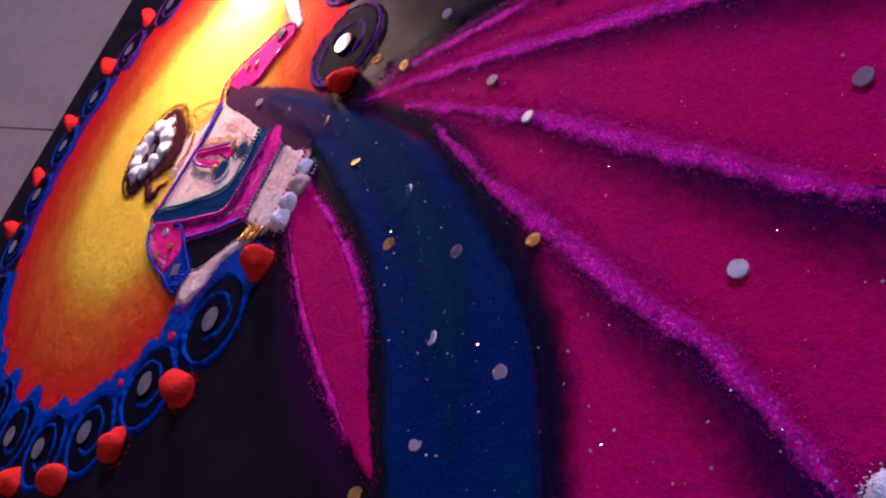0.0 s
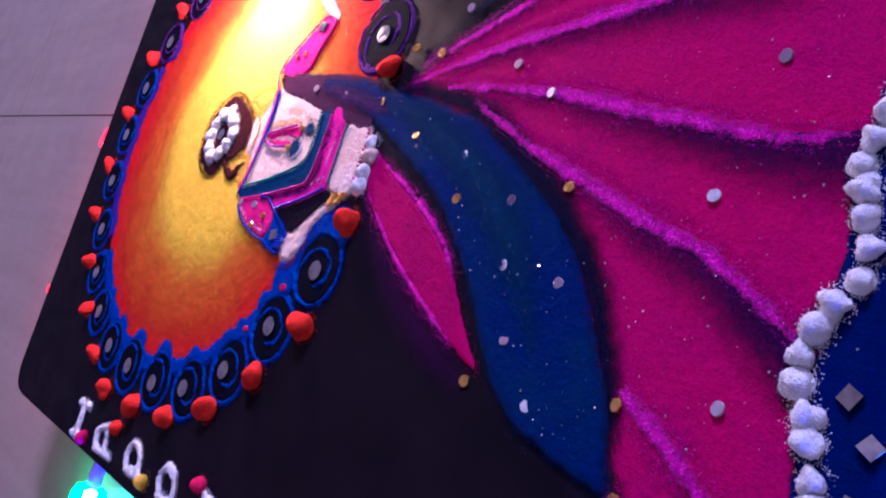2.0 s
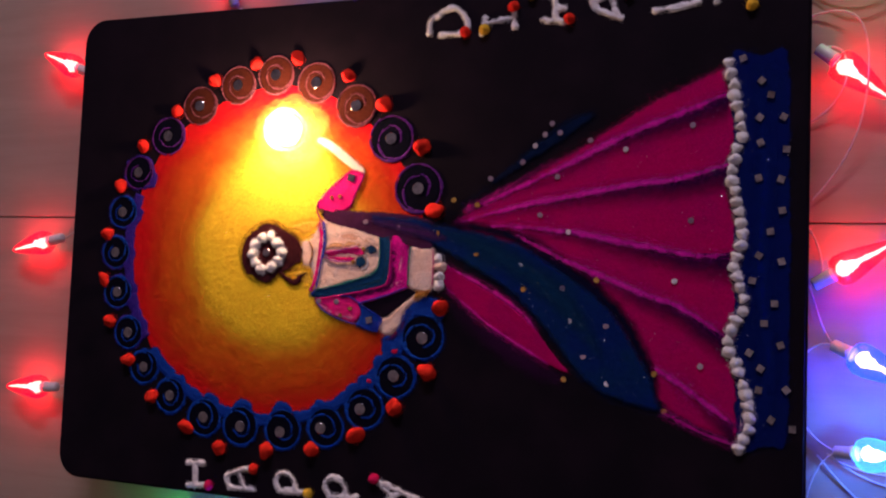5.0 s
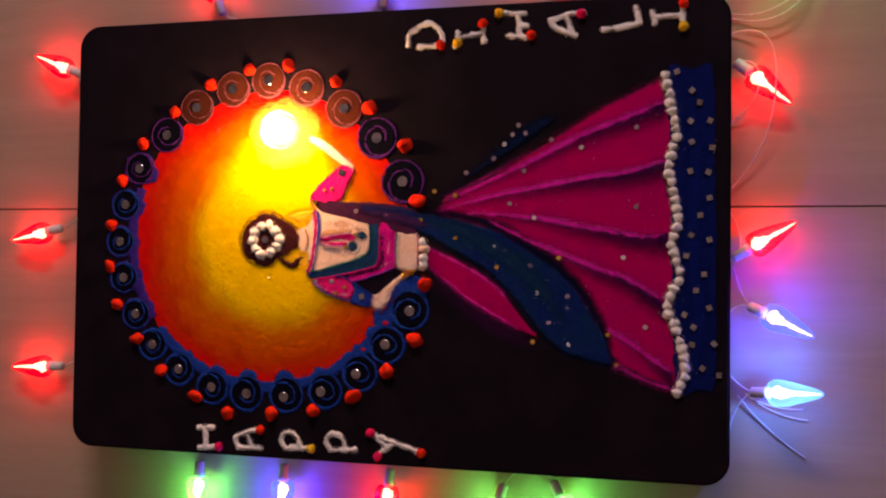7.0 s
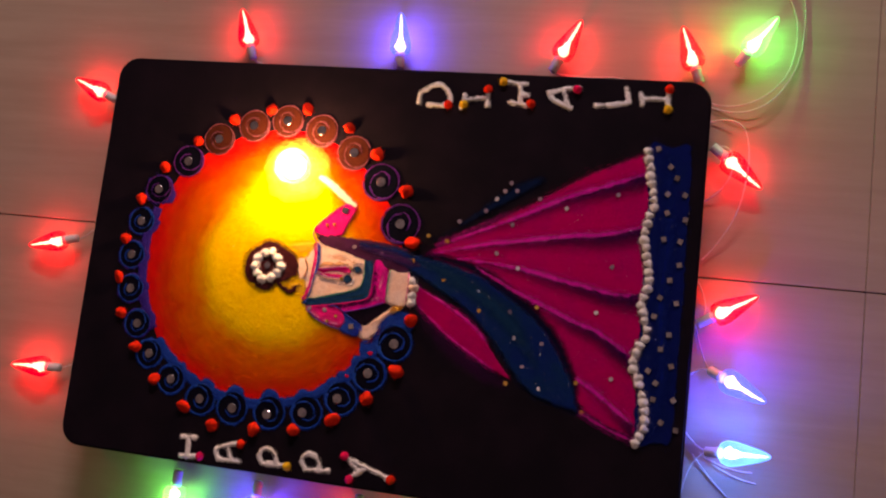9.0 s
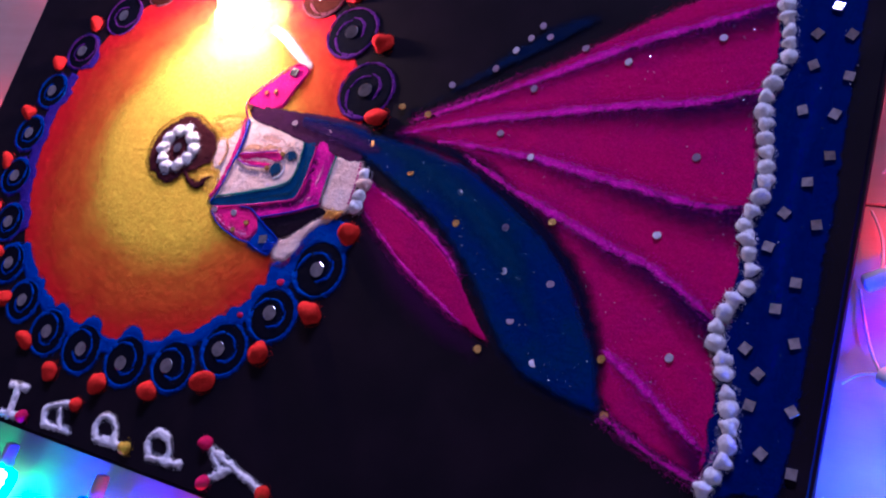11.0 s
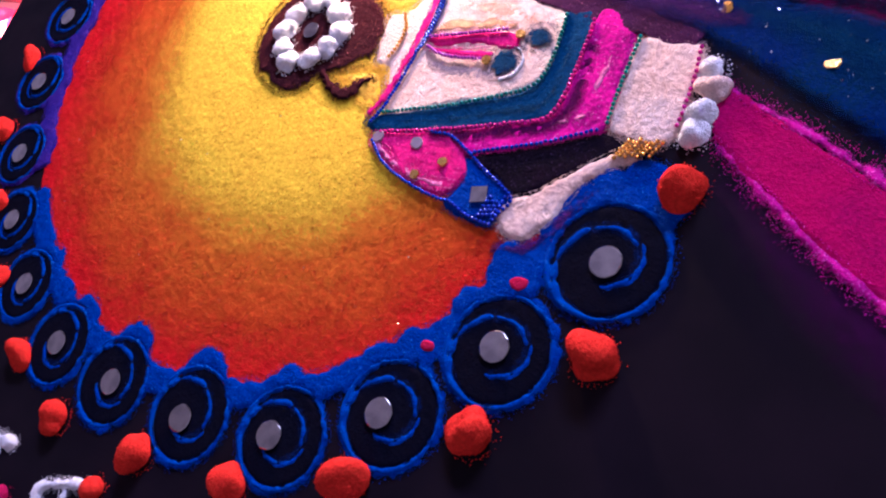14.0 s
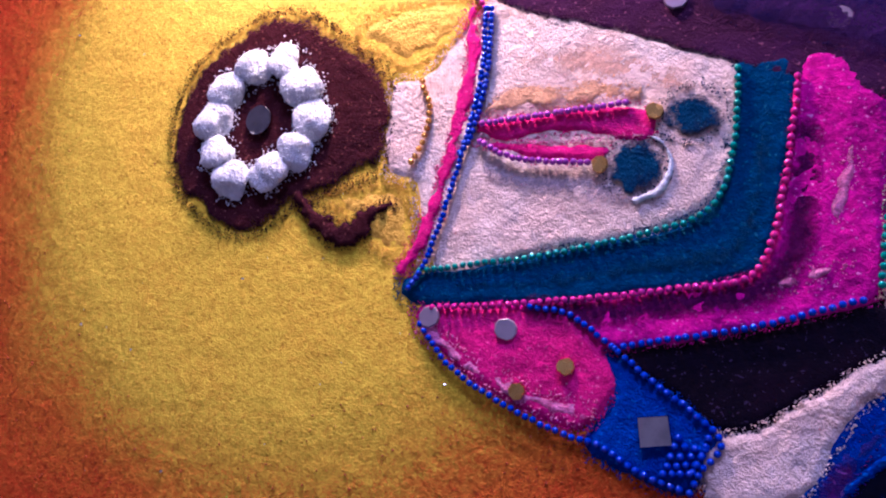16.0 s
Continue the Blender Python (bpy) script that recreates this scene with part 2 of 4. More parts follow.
    wax=plain("candle_wax", (0.85, 0.78, 0.62), 0.4, 0, None, 80, **{"Subsurface Weight": 0.4}),
    glass=plain("clear_cup", (0.95, 0.93, 0.90), 0.12, 0.0, None, 90, **{"Alpha": 0.22}),
    wick=plain("charred_wick", (0.015, 0.012, 0.01), 0.9),
    flame=glowing("flame", (1.0, 0.66, 0.22), 60.0),
    socket=plain("milky_plastic", (0.72, 0.66, 0.66), 0.4, 0, (0.62, 0.56, 0.56), 90),
    wire=plain("clear_wire", (0.62, 0.56, 0.53), 0.35),
    led=glowing("led_chip", (1.0, 0.80, 0.42), 3.2),
    wall=plain("painted_wall", (0.62, 0.58, 0.53), 0.85, 0, (0.56, 0.53, 0.49), 3, 0.0006),
    ceiling=plain("ceiling_paint", (0.75, 0.74, 0.72), 0.9, 0, (0.70, 0.69, 0.67), 3),
    grout=plain("grout", (0.10, 0.085, 0.075), 0.9, 0, None, 80, 0.0004),
    crumb=plain("dark_crumb", (0.22, 0.020, 0.006), 0.9, 0, (0.45, 0.09, 0.010), 300),
    tube=glowing("tube_glass", (1.0, 0.95, 0.9), 1.5),
)
for shade, colour in dict(red=(1.0, 0.003, 0.006), green=(0.004, 1.0, 0.18), blue=(0.03, 0.12, 1.0), cyan=(0.05, 0.42, 1.0)).items():
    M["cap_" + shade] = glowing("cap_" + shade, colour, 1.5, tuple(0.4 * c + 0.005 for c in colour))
    M["cap_" + shade].node_tree.nodes["Principled BSDF"].inputs["Alpha"].default_value = 0.5


def tile_material():
    m, nt, bsdf = shader("floor_tile")
    vec = coords(nt)
    stretch = node(nt, "ShaderNodeMapping", Scale=(2.0, 26.0, 1.0))
    nt.links.new(vec, stretch.inputs["Vector"])
    streak = ramp(nt, noise_of(nt, stretch.outputs[0], 1.6, 6, 0.7), 0.32, 0.70, 0.0, 1.0)
    col = mix(nt, streak, (0.33, 0.24, 0.17), (0.40, 0.30, 0.22))
    stain = ramp(nt, noise_of(nt, vec, 4.5, 5), 0.42, 0.75, 0.0, 0.5)
    col = mix(nt, stain, col, (0.30, 0.24, 0.20))
    info = nt.nodes.new("ShaderNodeObjectInfo")
    col = mix(nt, math_node(nt, "MULTIPLY", info.outputs["Random"], 0.25), col, (0.38, 0.31, 0.27))
    nt.links.new(col, bsdf.inputs["Base Color"])
    nt.links.new(ramp(nt, noise_of(nt, vec, 30, 4), 0.3, 0.7, 0.46, 0.62), bsdf.inputs["Roughness"])
    b = node(nt, "ShaderNodeBump", Strength=0.15, Distance=0.0006)
    nt.links.new(noise_of(nt, stretch.outputs[0], 12, 5), b.inputs["Height"])
    nt.links.new(b.outputs[0], bsdf.inputs["Normal"])
    return m


M["tile"] = tile_material()


# ---- mesh helpers (plan lengths in mm, meshes in metres) ----
def mesh_object(name, verts, faces, material, parent=None, label="", smooth=True, dust=None):
    me = bpy.data.meshes.new(name)
    me.from_pydata([tuple(v) for v in verts], [], [tuple(f) for f in faces])
    me.materials.append(material)
    if smooth:
        me.shade_smooth()
    if dust is not None:
        me.attributes.new("dust", "FLOAT", "POINT").data.foreach_set("value", np.asarray(dust, dtype=np.float32))
    ob = new(name, me)
    ob.parent = parent
    if label:
        tagged(ob, label)
    return ob


def part(name, bm, material, parent, label="", smooth=True):
    me = bpy.data.meshes.new(name)
    bm.to_mesh(me)
    bm.free()
    me.materials.append(material)
    if smooth:
        me.shade_smooth()
    ob = new(name, me)
    ob.parent = parent
    if label:
        tagged(ob, label)
    return ob


def share(name, ob, m, parent=None):
    o = new(name, ob.data)
    o.parent, o.matrix_basis = parent, m
    return o


def value_noise(x, y, cell, seed):
    """Smooth random field between -1 and 1 with bumps of about `cell` mm."""
    rng = np.random.RandomState(seed)
    grid = rng.rand(64, 64) * 2 - 1
    u, v = np.asarray(x) / cell + 1000, np.asarray(y) / cell + 1000
    i, j = np.floor(u).astype(int), np.floor(v).astype(int)
    fu, fv = u - i, v - j
    fu, fv = fu * fu * (3 - 2 * fu), fv * fv * (3 - 2 * fv)
    g = lambda a, b: grid[a % 64, b % 64]
    return (g(i, j) * (1 - fu) + g(i + 1, j) * fu) * (1 - fv) + (g(i, j + 1) * (1 - fu) + g(i + 1, j + 1) * fu) * fv


def spline(points, closed=False, steps=8):
    """A smooth line through the points."""
    p = np.array(points, float)
    n = len(p)
    out = []
    for k in range(n if closed else n - 1):
        a, b, c, d = (p[(k + o) % n] if closed else p[min(max(k + o, 0), n - 1)] for o in (-1, 0, 1, 2))
        for s in np.arange(steps) / steps:
            out.append(0.5 * (2 * b + (c - a) * s + (2 * a - 5 * b + 4 * c - d) * s ** 2 + (3 * b - a - 3 * c + d) * s ** 3))
    if not closed:
        out.append(p[-1])
    return np.array(out)


def nearest(x, y, line, closed=False):
    """Distance in mm to a polyline, and how far along it (0 to 1) the nearest place is."""
    a = line if closed else line[:-1]
    b = np.roll(line, -1, 0) if closed else line[1:]
    best, along = np.full(x.shape, 1e9), np.zeros(x.shape)
    for k, (p, q) in enumerate(zip(a, b)):
        d = q - p
        t = np.clip(((x - p[0]) * d[0] + (y - p[1]) * d[1]) / max(d @ d, 1e-9), 0, 1)
        r = np.hypot(x - p[0] - t * d[0], y - p[1] - t * d[1])
        near = r < best
        best, along = np.where(near, r, best), np.where(near, (k + t) / len(a), along)
    return best, along


def inside_of(line):
    def field(x, y):
        dist, _ = nearest(x, y, line, True)
        odd = np.zeros(x.shape, bool)
        for p, q in zip(line, np.roll(line, -1, 0)):
            cross = (p[1] > y) != (q[1] > y)
            with np.errstate(divide="ignore", invalid="ignore"):
                odd ^= cross & (x < (q[0] - p[0]) * (y - p[1]) / (q[1] - p[1]) + p[0])
        return np.where(odd, dist, -dist)
    return field


def stroke_of(line, width, taper=0.0):
    """Field of a line of powder; taper: how much thinner both its ends are."""
    def field(x, y):
        dist, along = nearest(x, y, line)
        return width / 2 * (1 - taper * (2 * along - 1) ** 2) - dist
    return field


def stray_grains(field, box, grow, density, stray, under, top, seed):
    """Loose grains along a heap's border: little octahedra that thin out to `stray` mm or so outside it."""
    rng = np.random.RandomState(seed + 500)
    x0, y0, x1, y1 = box
    n = int(density * (x1 - x0) * (y1 - y0))
    x, y = rng.uniform(x0, x1, n), rng.uniform(y0, y1, n)
    d = field(x, y) + grow - 0.6
    keep = (d < 0.9) & (rng.rand(n) < np.exp(-(np.minimum(d, 0) / stray) ** 2))
    x, y, d = x[keep], y[keep], d[keep]
    r = rng.uniform(0.10, 0.24, len(x))
    z = under + 0.05 + np.clip((d + 0.6) / 1.5, 0, 1) * max(top - under, 0) * 0.6
    shape = np.array([(1, 0, 0), (0, 1, 0), (-1, 0, 0), (0, -1, 0), (0, 0, 1), (0, 0, -1)], float)
    jitter = rng.uniform(0.6, 1.25, (len(x), 6, 1))
    verts = np.stack([x, y, z], 1)[:, None, :] + shape[None] * jitter * r[:, None, None]
    tri = np.array([(0, 1, 4), (1, 2, 4), (2, 3, 4), (3, 0, 4), (1, 0, 5), (2, 1, 5), (3, 2, 5), (0, 3, 5)])
    return verts.reshape(-1, 3), (tri[None] + 6 * np.arange(len(x))[:, None, None]).reshape(-1, 3)


def heap(name, field, box, height, material, parent=None, label="", cell=1.0, rim=1.2, base=0.0, ragged=0.35, lumps=0.12, origin=(0, 0), seed=1, grow=0.0, dust=None, grains=0.0, stray=0.8, under=0.75):
    """Powder strewn where field(x, y) (mm inside its outline) is above 0: ragged border, steep rim, uneven top."""
    x0, y0, x1, y1 = box
    nx, ny = int((x1 - x0) / cell) + 2, int((y1 - y0) / cell) + 2
    gx, gy = np.meshgrid(x0 + np.arange(nx) * cell, y0 + np.arange(ny) * cell, indexing="ij")
    d = field(gx, gy) + grow + ragged * (value_noise(gx, gy, 1.7 * cell + 0.5, seed) * 0.7 + value_noise(gx, gy, 5.0, seed + 1) * 0.9)
    ddx, ddy = np.gradient(d, cell)
    steep = np.maximum(np.hypot(ddx, ddy), 0.35)
    move = np.where(d < 0, np.clip(-d, 0, 1.3 * cell), 0) / steep
    px, py = gx + ddx / steep * move, gy + ddy / steep * move
    s = np.clip(d / rim, 0, 1)
    s = s * s * (3 - 2 * s)
    top = 0.05 + (base + height) * s + lumps * s * (0.5 * value_noise(gx, gy, 7.0, seed + 3) + 0.45 * value_noise(gx, gy, 2.6, seed + 2) + 0.35 * value_noise(gx, gy, 1.25, seed + 4))
    top = top + np.random.RandomState(seed).uniform(-0.05, 0.05, top.shape) * s
    pz = np.where(d <= 0, 0.0, np.maximum(top, 0.05))
    keep = np.maximum.reduce([d[:-1, :-1], d[1:, :-1], d[:-1, 1:], d[1:, 1:]]) > 0
    idx = np.arange(nx * ny).reshape(nx, ny)
    quads = np.stack([idx[:-1, :-1][keep], idx[1:, :-1][keep], idx[1:, 1:][keep], idx[:-1, 1:][keep]], 1)
    used, inv = np.unique(quads, return_inverse=True)
    verts = np.stack([px.ravel() - origin[0], py.ravel() - origin[1], pz.ravel()], 1)[used] * MM
    quads = [tuple(q) for q in inv.reshape(quads.shape)]
    thick = np.maximum((d if dust is None else dust(gx, gy)).ravel()[used], 0)
    if grains:
        extra, tris = stray_grains(field, box, grow, grains, stray, under, base + height, seed)
        quads += [tuple(t) for t in tris + len(verts)]
        verts = np.concatenate([verts, (extra - np.array((*origin, 0.0))) * MM])
        thick = np.concatenate([thick, np.full(len(extra), 99.0)])
    ob = mesh_object(name, verts, quads, material, parent, label, True, thick)
    ob.location = (origin[0] * MM, origin[1] * MM, 0) if parent is None else (0, 0, 0)
    return ob


def box_of(pts, pad=3.0):
    p = np.array(pts)
    return p[:, 0].min() - pad, p[:, 1].min() - pad, p[:, 0].max() + pad, p[:, 1].max() + pad


def centre_of(pts):
    p = np.array(pts)
    return tuple(np.round((p.min(0) + p.max(0)) / 2, 1))


def patch(name, pts, height, material, label, category="powder patch", parent=None, smooth=True, steps=6, **more):
    line = spline(pts, True, steps) if smooth else np.array(pts, float)
    if parent is None:
        more.setdefault("origin", centre_of(pts))
    ob = heap(name, inside_of(line), box_of(line), height, material, parent, label, **more)
    return ob if parent is not None else tagged(ob, label, category)


def streak(name, pts, width, height, material, label, category="powder line", parent=None, taper=0.0, **more):
    line = spline(pts)
    if parent is None:
        more.setdefault("origin", centre_of(pts))
    ob = heap(name, stroke_of(line, width, taper), box_of(line, width), height, material, parent, label, **more)
    return ob if parent is not None else tagged(ob, label, category)


def pinch(name, r, tall, material, seed, rough=0.12, loose=110):
    """A pinch of powder: a rounded, slightly peaked heap with a lumpy skin."""
    pick = random.Random(int(seed * 10) + 1)
    waves = [(Vector([pick.gauss(0, 1) for _ in range(3)]).normalized() * f, pick.uniform(0, 6.28)) for f in (1.6, 2.2, 2.8, 3.4, 4.2, 5.0)]
    bm = bmesh.new()
    bmesh.ops.create_icosphere(bm, subdivisions=5, radius=1.0)
    for v in bm.verts:
        n = v.co.normalized()
        k = 1 + rough * 0.11 * sum(math.sin(w.dot(n) + p) for w, p in waves)
        z = n.z * k
        v.co = Vector((n.x * k * r, n.y * k * r, (z if z > 0 else z * 0.45) * tall)) * MM
        v.co.z += (0.40 + 0.16 * max(n.z, 0.0) ** 5) * tall * MM
    r_ = random.Random(int(seed * 10))
    bm.verts.ensure_lookup_table()
    skin = [v.co.copy() for v in bm.verts]
    for v in bm.verts:
        v.co *= 1 + r_.uniform(-0.018, 0.018)
    for k in range(loose):
        size = r_.uniform(0.10, 0.26) * MM
        if k % 3:
            at = r_.choice(skin) * r_.uniform(0.99, 1.05)
        else:
            a, far = r_.uniform(0, 6.28), (r + abs(r_.gauss(0, 0.9))) * MM
            at = Vector((far * math.cos(a), far * math.sin(a), 0.35 * MM))
        bmesh.ops.create_icosphere(bm, subdivisions=1, radius=size, matrix=Matrix.Translation(at))
    me = bpy.data.meshes.new(name)
    bm.to_mesh(me)
    bm.free()
    me.materials.append(material)
    me.shade_smooth()
    me.attributes.new("dust", "FLOAT", "POINT").data.foreach_set("value", np.full(len(me.vertices), 2.0, np.float32))
    return me


def lathe(rows, n=24):
    """A bmesh turned from rows of (radius, height) in mm."""
    bm = bmesh.new()
    rings = [[bm.verts.new((r * math.cos(math.tau * k / n) * MM, r * math.sin(math.tau * k / n) * MM, z * MM)) for k in range(n)] for r, z in rows]
    for a, b in zip(rings, rings[1:]):
        for k in range(n):
            bm.faces.new((a[k], a[(k + 1) % n], b[(k + 1) % n], b[k]))
    bm.faces.new(rings[0][::-1])
    bm.faces.new(rings[-1])
    return bm


# ---- room ----
floor = tagged(new("floor"), "pale brown floor of large streaky tiles", "floor", kind="structure")
ROOM = 2.4


def slab(name, x0, y0, z0, x1, y1, z1, material, parent=None, bevel=0.0):
    bm = bmesh.new()
    bmesh.ops.create_cube(bm, size=1.0)
    for v in bm.verts:
        v.co = Vector((x0 + (v.co.x + 0.5) * (x1 - x0), y0 + (v.co.y + 0.5) * (y1 - y0), z0 + (v.co.z + 0.5) * (z1 - z0)))
    if bevel:
        bmesh.ops.bevel(bm, geom=bm.edges[:], offset=bevel, segments=2, affect="EDGES")
    return part(name, bm, material, parent, "", False)


slab("grout_bed", -ROOM, -ROOM, FLOOR_Z - 0.05, ROOM, ROOM, FLOOR_Z - 0.0015, M["grout"], floor)
for name, box in dict(wall_north=(-ROOM, ROOM, ROOM, ROOM + 0.12), wall_south=(-ROOM, -ROOM - 0.12, ROOM, -ROOM), wall_east=(ROOM, -ROOM, ROOM + 0.12, ROOM), wall_west=(-ROOM - 0.12, -ROOM, -ROOM, ROOM)).items():
    tagged(slab(name, box[0], box[1], FLOOR_Z - 0.05, box[2], box[3], 2.6, M["wall"]), "plain painted plaster room wall", "wall", kind="structure")
tagged(slab("ceiling", -ROOM, -ROOM, 2.6, ROOM, ROOM, 2.7, M["ceiling"]), "plain white painted room ceiling", "ceiling", kind="structure")
tube_lamp = tagged(new("tube_light"), "white tube light batten fixed to the wall", "lamp")
tube_lamp.location = (0, 2.34, 1.35)
bm = bmesh.new()
bmesh.ops.create_cube(bm, size=1.0, matrix=Matrix.Diagonal((1.25, 0.05, 0.07, 1)) @ Matrix.Translation((0, 0.65, 0)))
bmesh.ops.bevel(bm, geom=bm.edges[:], offset=0.006, segments=2, affect="EDGES")
part("batten", bm, M["ceiling"], tube_lamp, "", False)
bm = lathe([(13, -590), (13, 590)], 16)
bmesh.ops.rotate(bm, verts=bm.verts, cent=(0, 0, 0), matrix=Matrix.Rotation(math.pi / 2, 3, "Y"))
bmesh.ops.translate(bm, verts=bm.verts, vec=(0, -0.012, 0))
part("tube", bm, M["tube"], tube_lamp)

# ---- the black board ----
BW, BT, BB, BC = 300.0, 197.0, -205.0, 21.0
bm = bmesh.new()
ring = []
for cx, cy, a0 in ((BW - BC, BT - BC, 0), (-BW + BC, BT - BC, 90), (-BW + BC, BB + BC, 180), (BW - BC, BB + BC, 270)):
    for k in range(11):
        a = radians(a0 + 9 * k)
        ring.append(bm.verts.new(((cx + BC * math.cos(a)) * MM, (cy + BC * math.sin(a)) * MM, FLOOR_Z)))
face = bm.faces.new(ring)
top = bmesh.ops.extrude_face_region(bm, geom=[face])
lifted = [g for g in top["geom"] if isinstance(g, bmesh.types.BMVert)]
bmesh.ops.translate(bm, verts=lifted, vec=(0, 0, -FLOOR_Z))
bmesh.ops.recalc_face_normals(bm, faces=bm.faces)
rim = [e for e in bm.edges if all(v in lifted for v in e.verts)]
bmesh.ops.bevel(bm, geom=rim, offset=0.0022, segments=3, affect="EDGES")
board = tagged(part("low_board", bm, M["board"], None, "", False), "low black painted wooden board with rounded corners", "board")

# ---- round ground of the powder picture ----
SUN = (-103.0, -6.0)


def sun_field(x, y, radius=134.0, shift=0.0):
    a = np.arctan2(y - SUN[1], x - SUN[0])
    return radius + 1.2 * np.sin(5 * a + 1) - np.hypot(x - SUN[0] - shift, y - SUN[1] + 0.5 * shift)


sun = tagged(new("powder_disc"), "round powder ground, yellow fading to orange and red", "powder patch")


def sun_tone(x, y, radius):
    """How deep a tone lies under the next: an uneven round, drawn out towards the candle to paint in its glow."""
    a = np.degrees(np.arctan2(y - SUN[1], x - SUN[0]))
    glow_lobe = (134.0 - radius) * 0.6 * np.exp(-((a - 78.0) / 36.0) ** 2)
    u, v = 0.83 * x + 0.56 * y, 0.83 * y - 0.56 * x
    return sun_field(x, y, radius, 5.0) + glow_lobe + 3.6 * value_noise(u, v, 31.0, 5) + 2.0 * value_noise(v, x, 12.0, 6)


heap("red_rim", sun_field, (-242, -145, 36, 133), 0.20, M["sun_red"], sun, "", cell=0.8, rim=2, lumps=0.17, ragged=0.5, seed=3)
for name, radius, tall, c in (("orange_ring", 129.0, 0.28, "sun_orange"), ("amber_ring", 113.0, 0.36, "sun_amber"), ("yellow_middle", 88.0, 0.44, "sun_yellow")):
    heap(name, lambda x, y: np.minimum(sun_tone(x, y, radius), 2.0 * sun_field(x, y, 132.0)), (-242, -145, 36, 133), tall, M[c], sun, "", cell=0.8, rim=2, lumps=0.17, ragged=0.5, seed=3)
# pale powder round the candle, with the flame's glow put into its colour
heap("pale_patch", lambda x, y: 36.0 - np.hypot(x + 86, y - 88) + 3.0 * value_noise(x, y, 8.0, 8), (-130, 45, -40, 133), 0.52, M["sun_glow"], sun, "pale yellow powder with the candle's glow painted into it", cell=0.8, rim=2, lumps=0.17, ragged=0.5, seed=3)

# ring of spirals: centre x, y, radius, kind
SPIRALS = [(33, -68.5, 17.7), (12.3, -99.7, 16.6), (-12, -125.2, 16.4), (-44, -142.3, 16), (-81, -147, 16.4), (-119.5, -147.3, 16.4), (-153.7, -143.4, 15.8),
           (-187.5, -128, 15), (-215, -106, 14.5), (-233, -78, 14.5), (-246.5, -44, 14.5), (-251, -10, 14.5), (-246, 25, 14.5), (-232, 59, 15),
           (-204, 90, 17), (-174, 115, 17), (-138, 131, 17), (-103, 138, 17), (-66, 130, 17.5), (-30, 110, 18), (1, 83, 19), (25, 44, 20)]
# mirrors that lie off their spiral's middle
ASIDE = {0: (33, -69.2), 1: (11.2, -99), 2: (-15.2, -125.9), 3: (-47.8, -143), 4: (-83, -149), 5: (-119.2, -147.7), 6: (-154, -143.1)}


def infill_field(x, y, low, high, first, last):
    r = np.hypot(x - SUN[0], y - SUN[1])
    a = np.degrees(np.arctan2(y - SUN[1], x - SUN[0])) % 360
    d = np.minimum(5.6 - np.abs(r - 135), np.where((a > first) & (a < last), 9.0, -9.0))
    for cx, cy, rad in SPIRALS[low:high]:
        d = np.maximum(d, rad + 1.2 - np.hypot(x - cx, y - cy))
        k = (rad + 0.8) / math.hypot(cx - SUN[0], cy - SUN[1])
        d = np.maximum(d, 9.6 - np.hypot(x - cx - (SUN[0] - cx) * k * 0.75, y - cy - (SUN[1] - cy) * k * 0.75))
    if low == 0:
        for cx, cy, rad in ((39, -49, 11.5), (27, -48, 7.0), (34, -43, 6.5), (9, -79, 9.5), (-13, -107, 8.0), (21, -53, 7.0), (15, -62, 6.0), (5, -73, 6.0)):
            d = np.maximum(d, rad - np.hypot(x - cx, y - cy))
    for cx, cy, rad in SPIRALS[low:high]:
        d = np.minimum(d, np.hypot(x - cx, y - cy) - rad * 0.86)
    return d


for low, high, first, last, c, words in ((0, 9, 222, 335, "blue", "scalloped royal blue powder border round the orange disc"), (9, 14, 160, 214, "violet", "scalloped dark violet powder border round the orange disc")):
    tagged(heap("scalloped_border", lambda x, y: infill_field(x, y, low, high, first, last), (-275, -175, 60, 85), 1.05, M[c], cell=0.9, rim=2.2, lumps=0.36, ragged=1.15, origin=(-110, -60), seed=9, grains=3.5, under=0.5), words, "powder border")


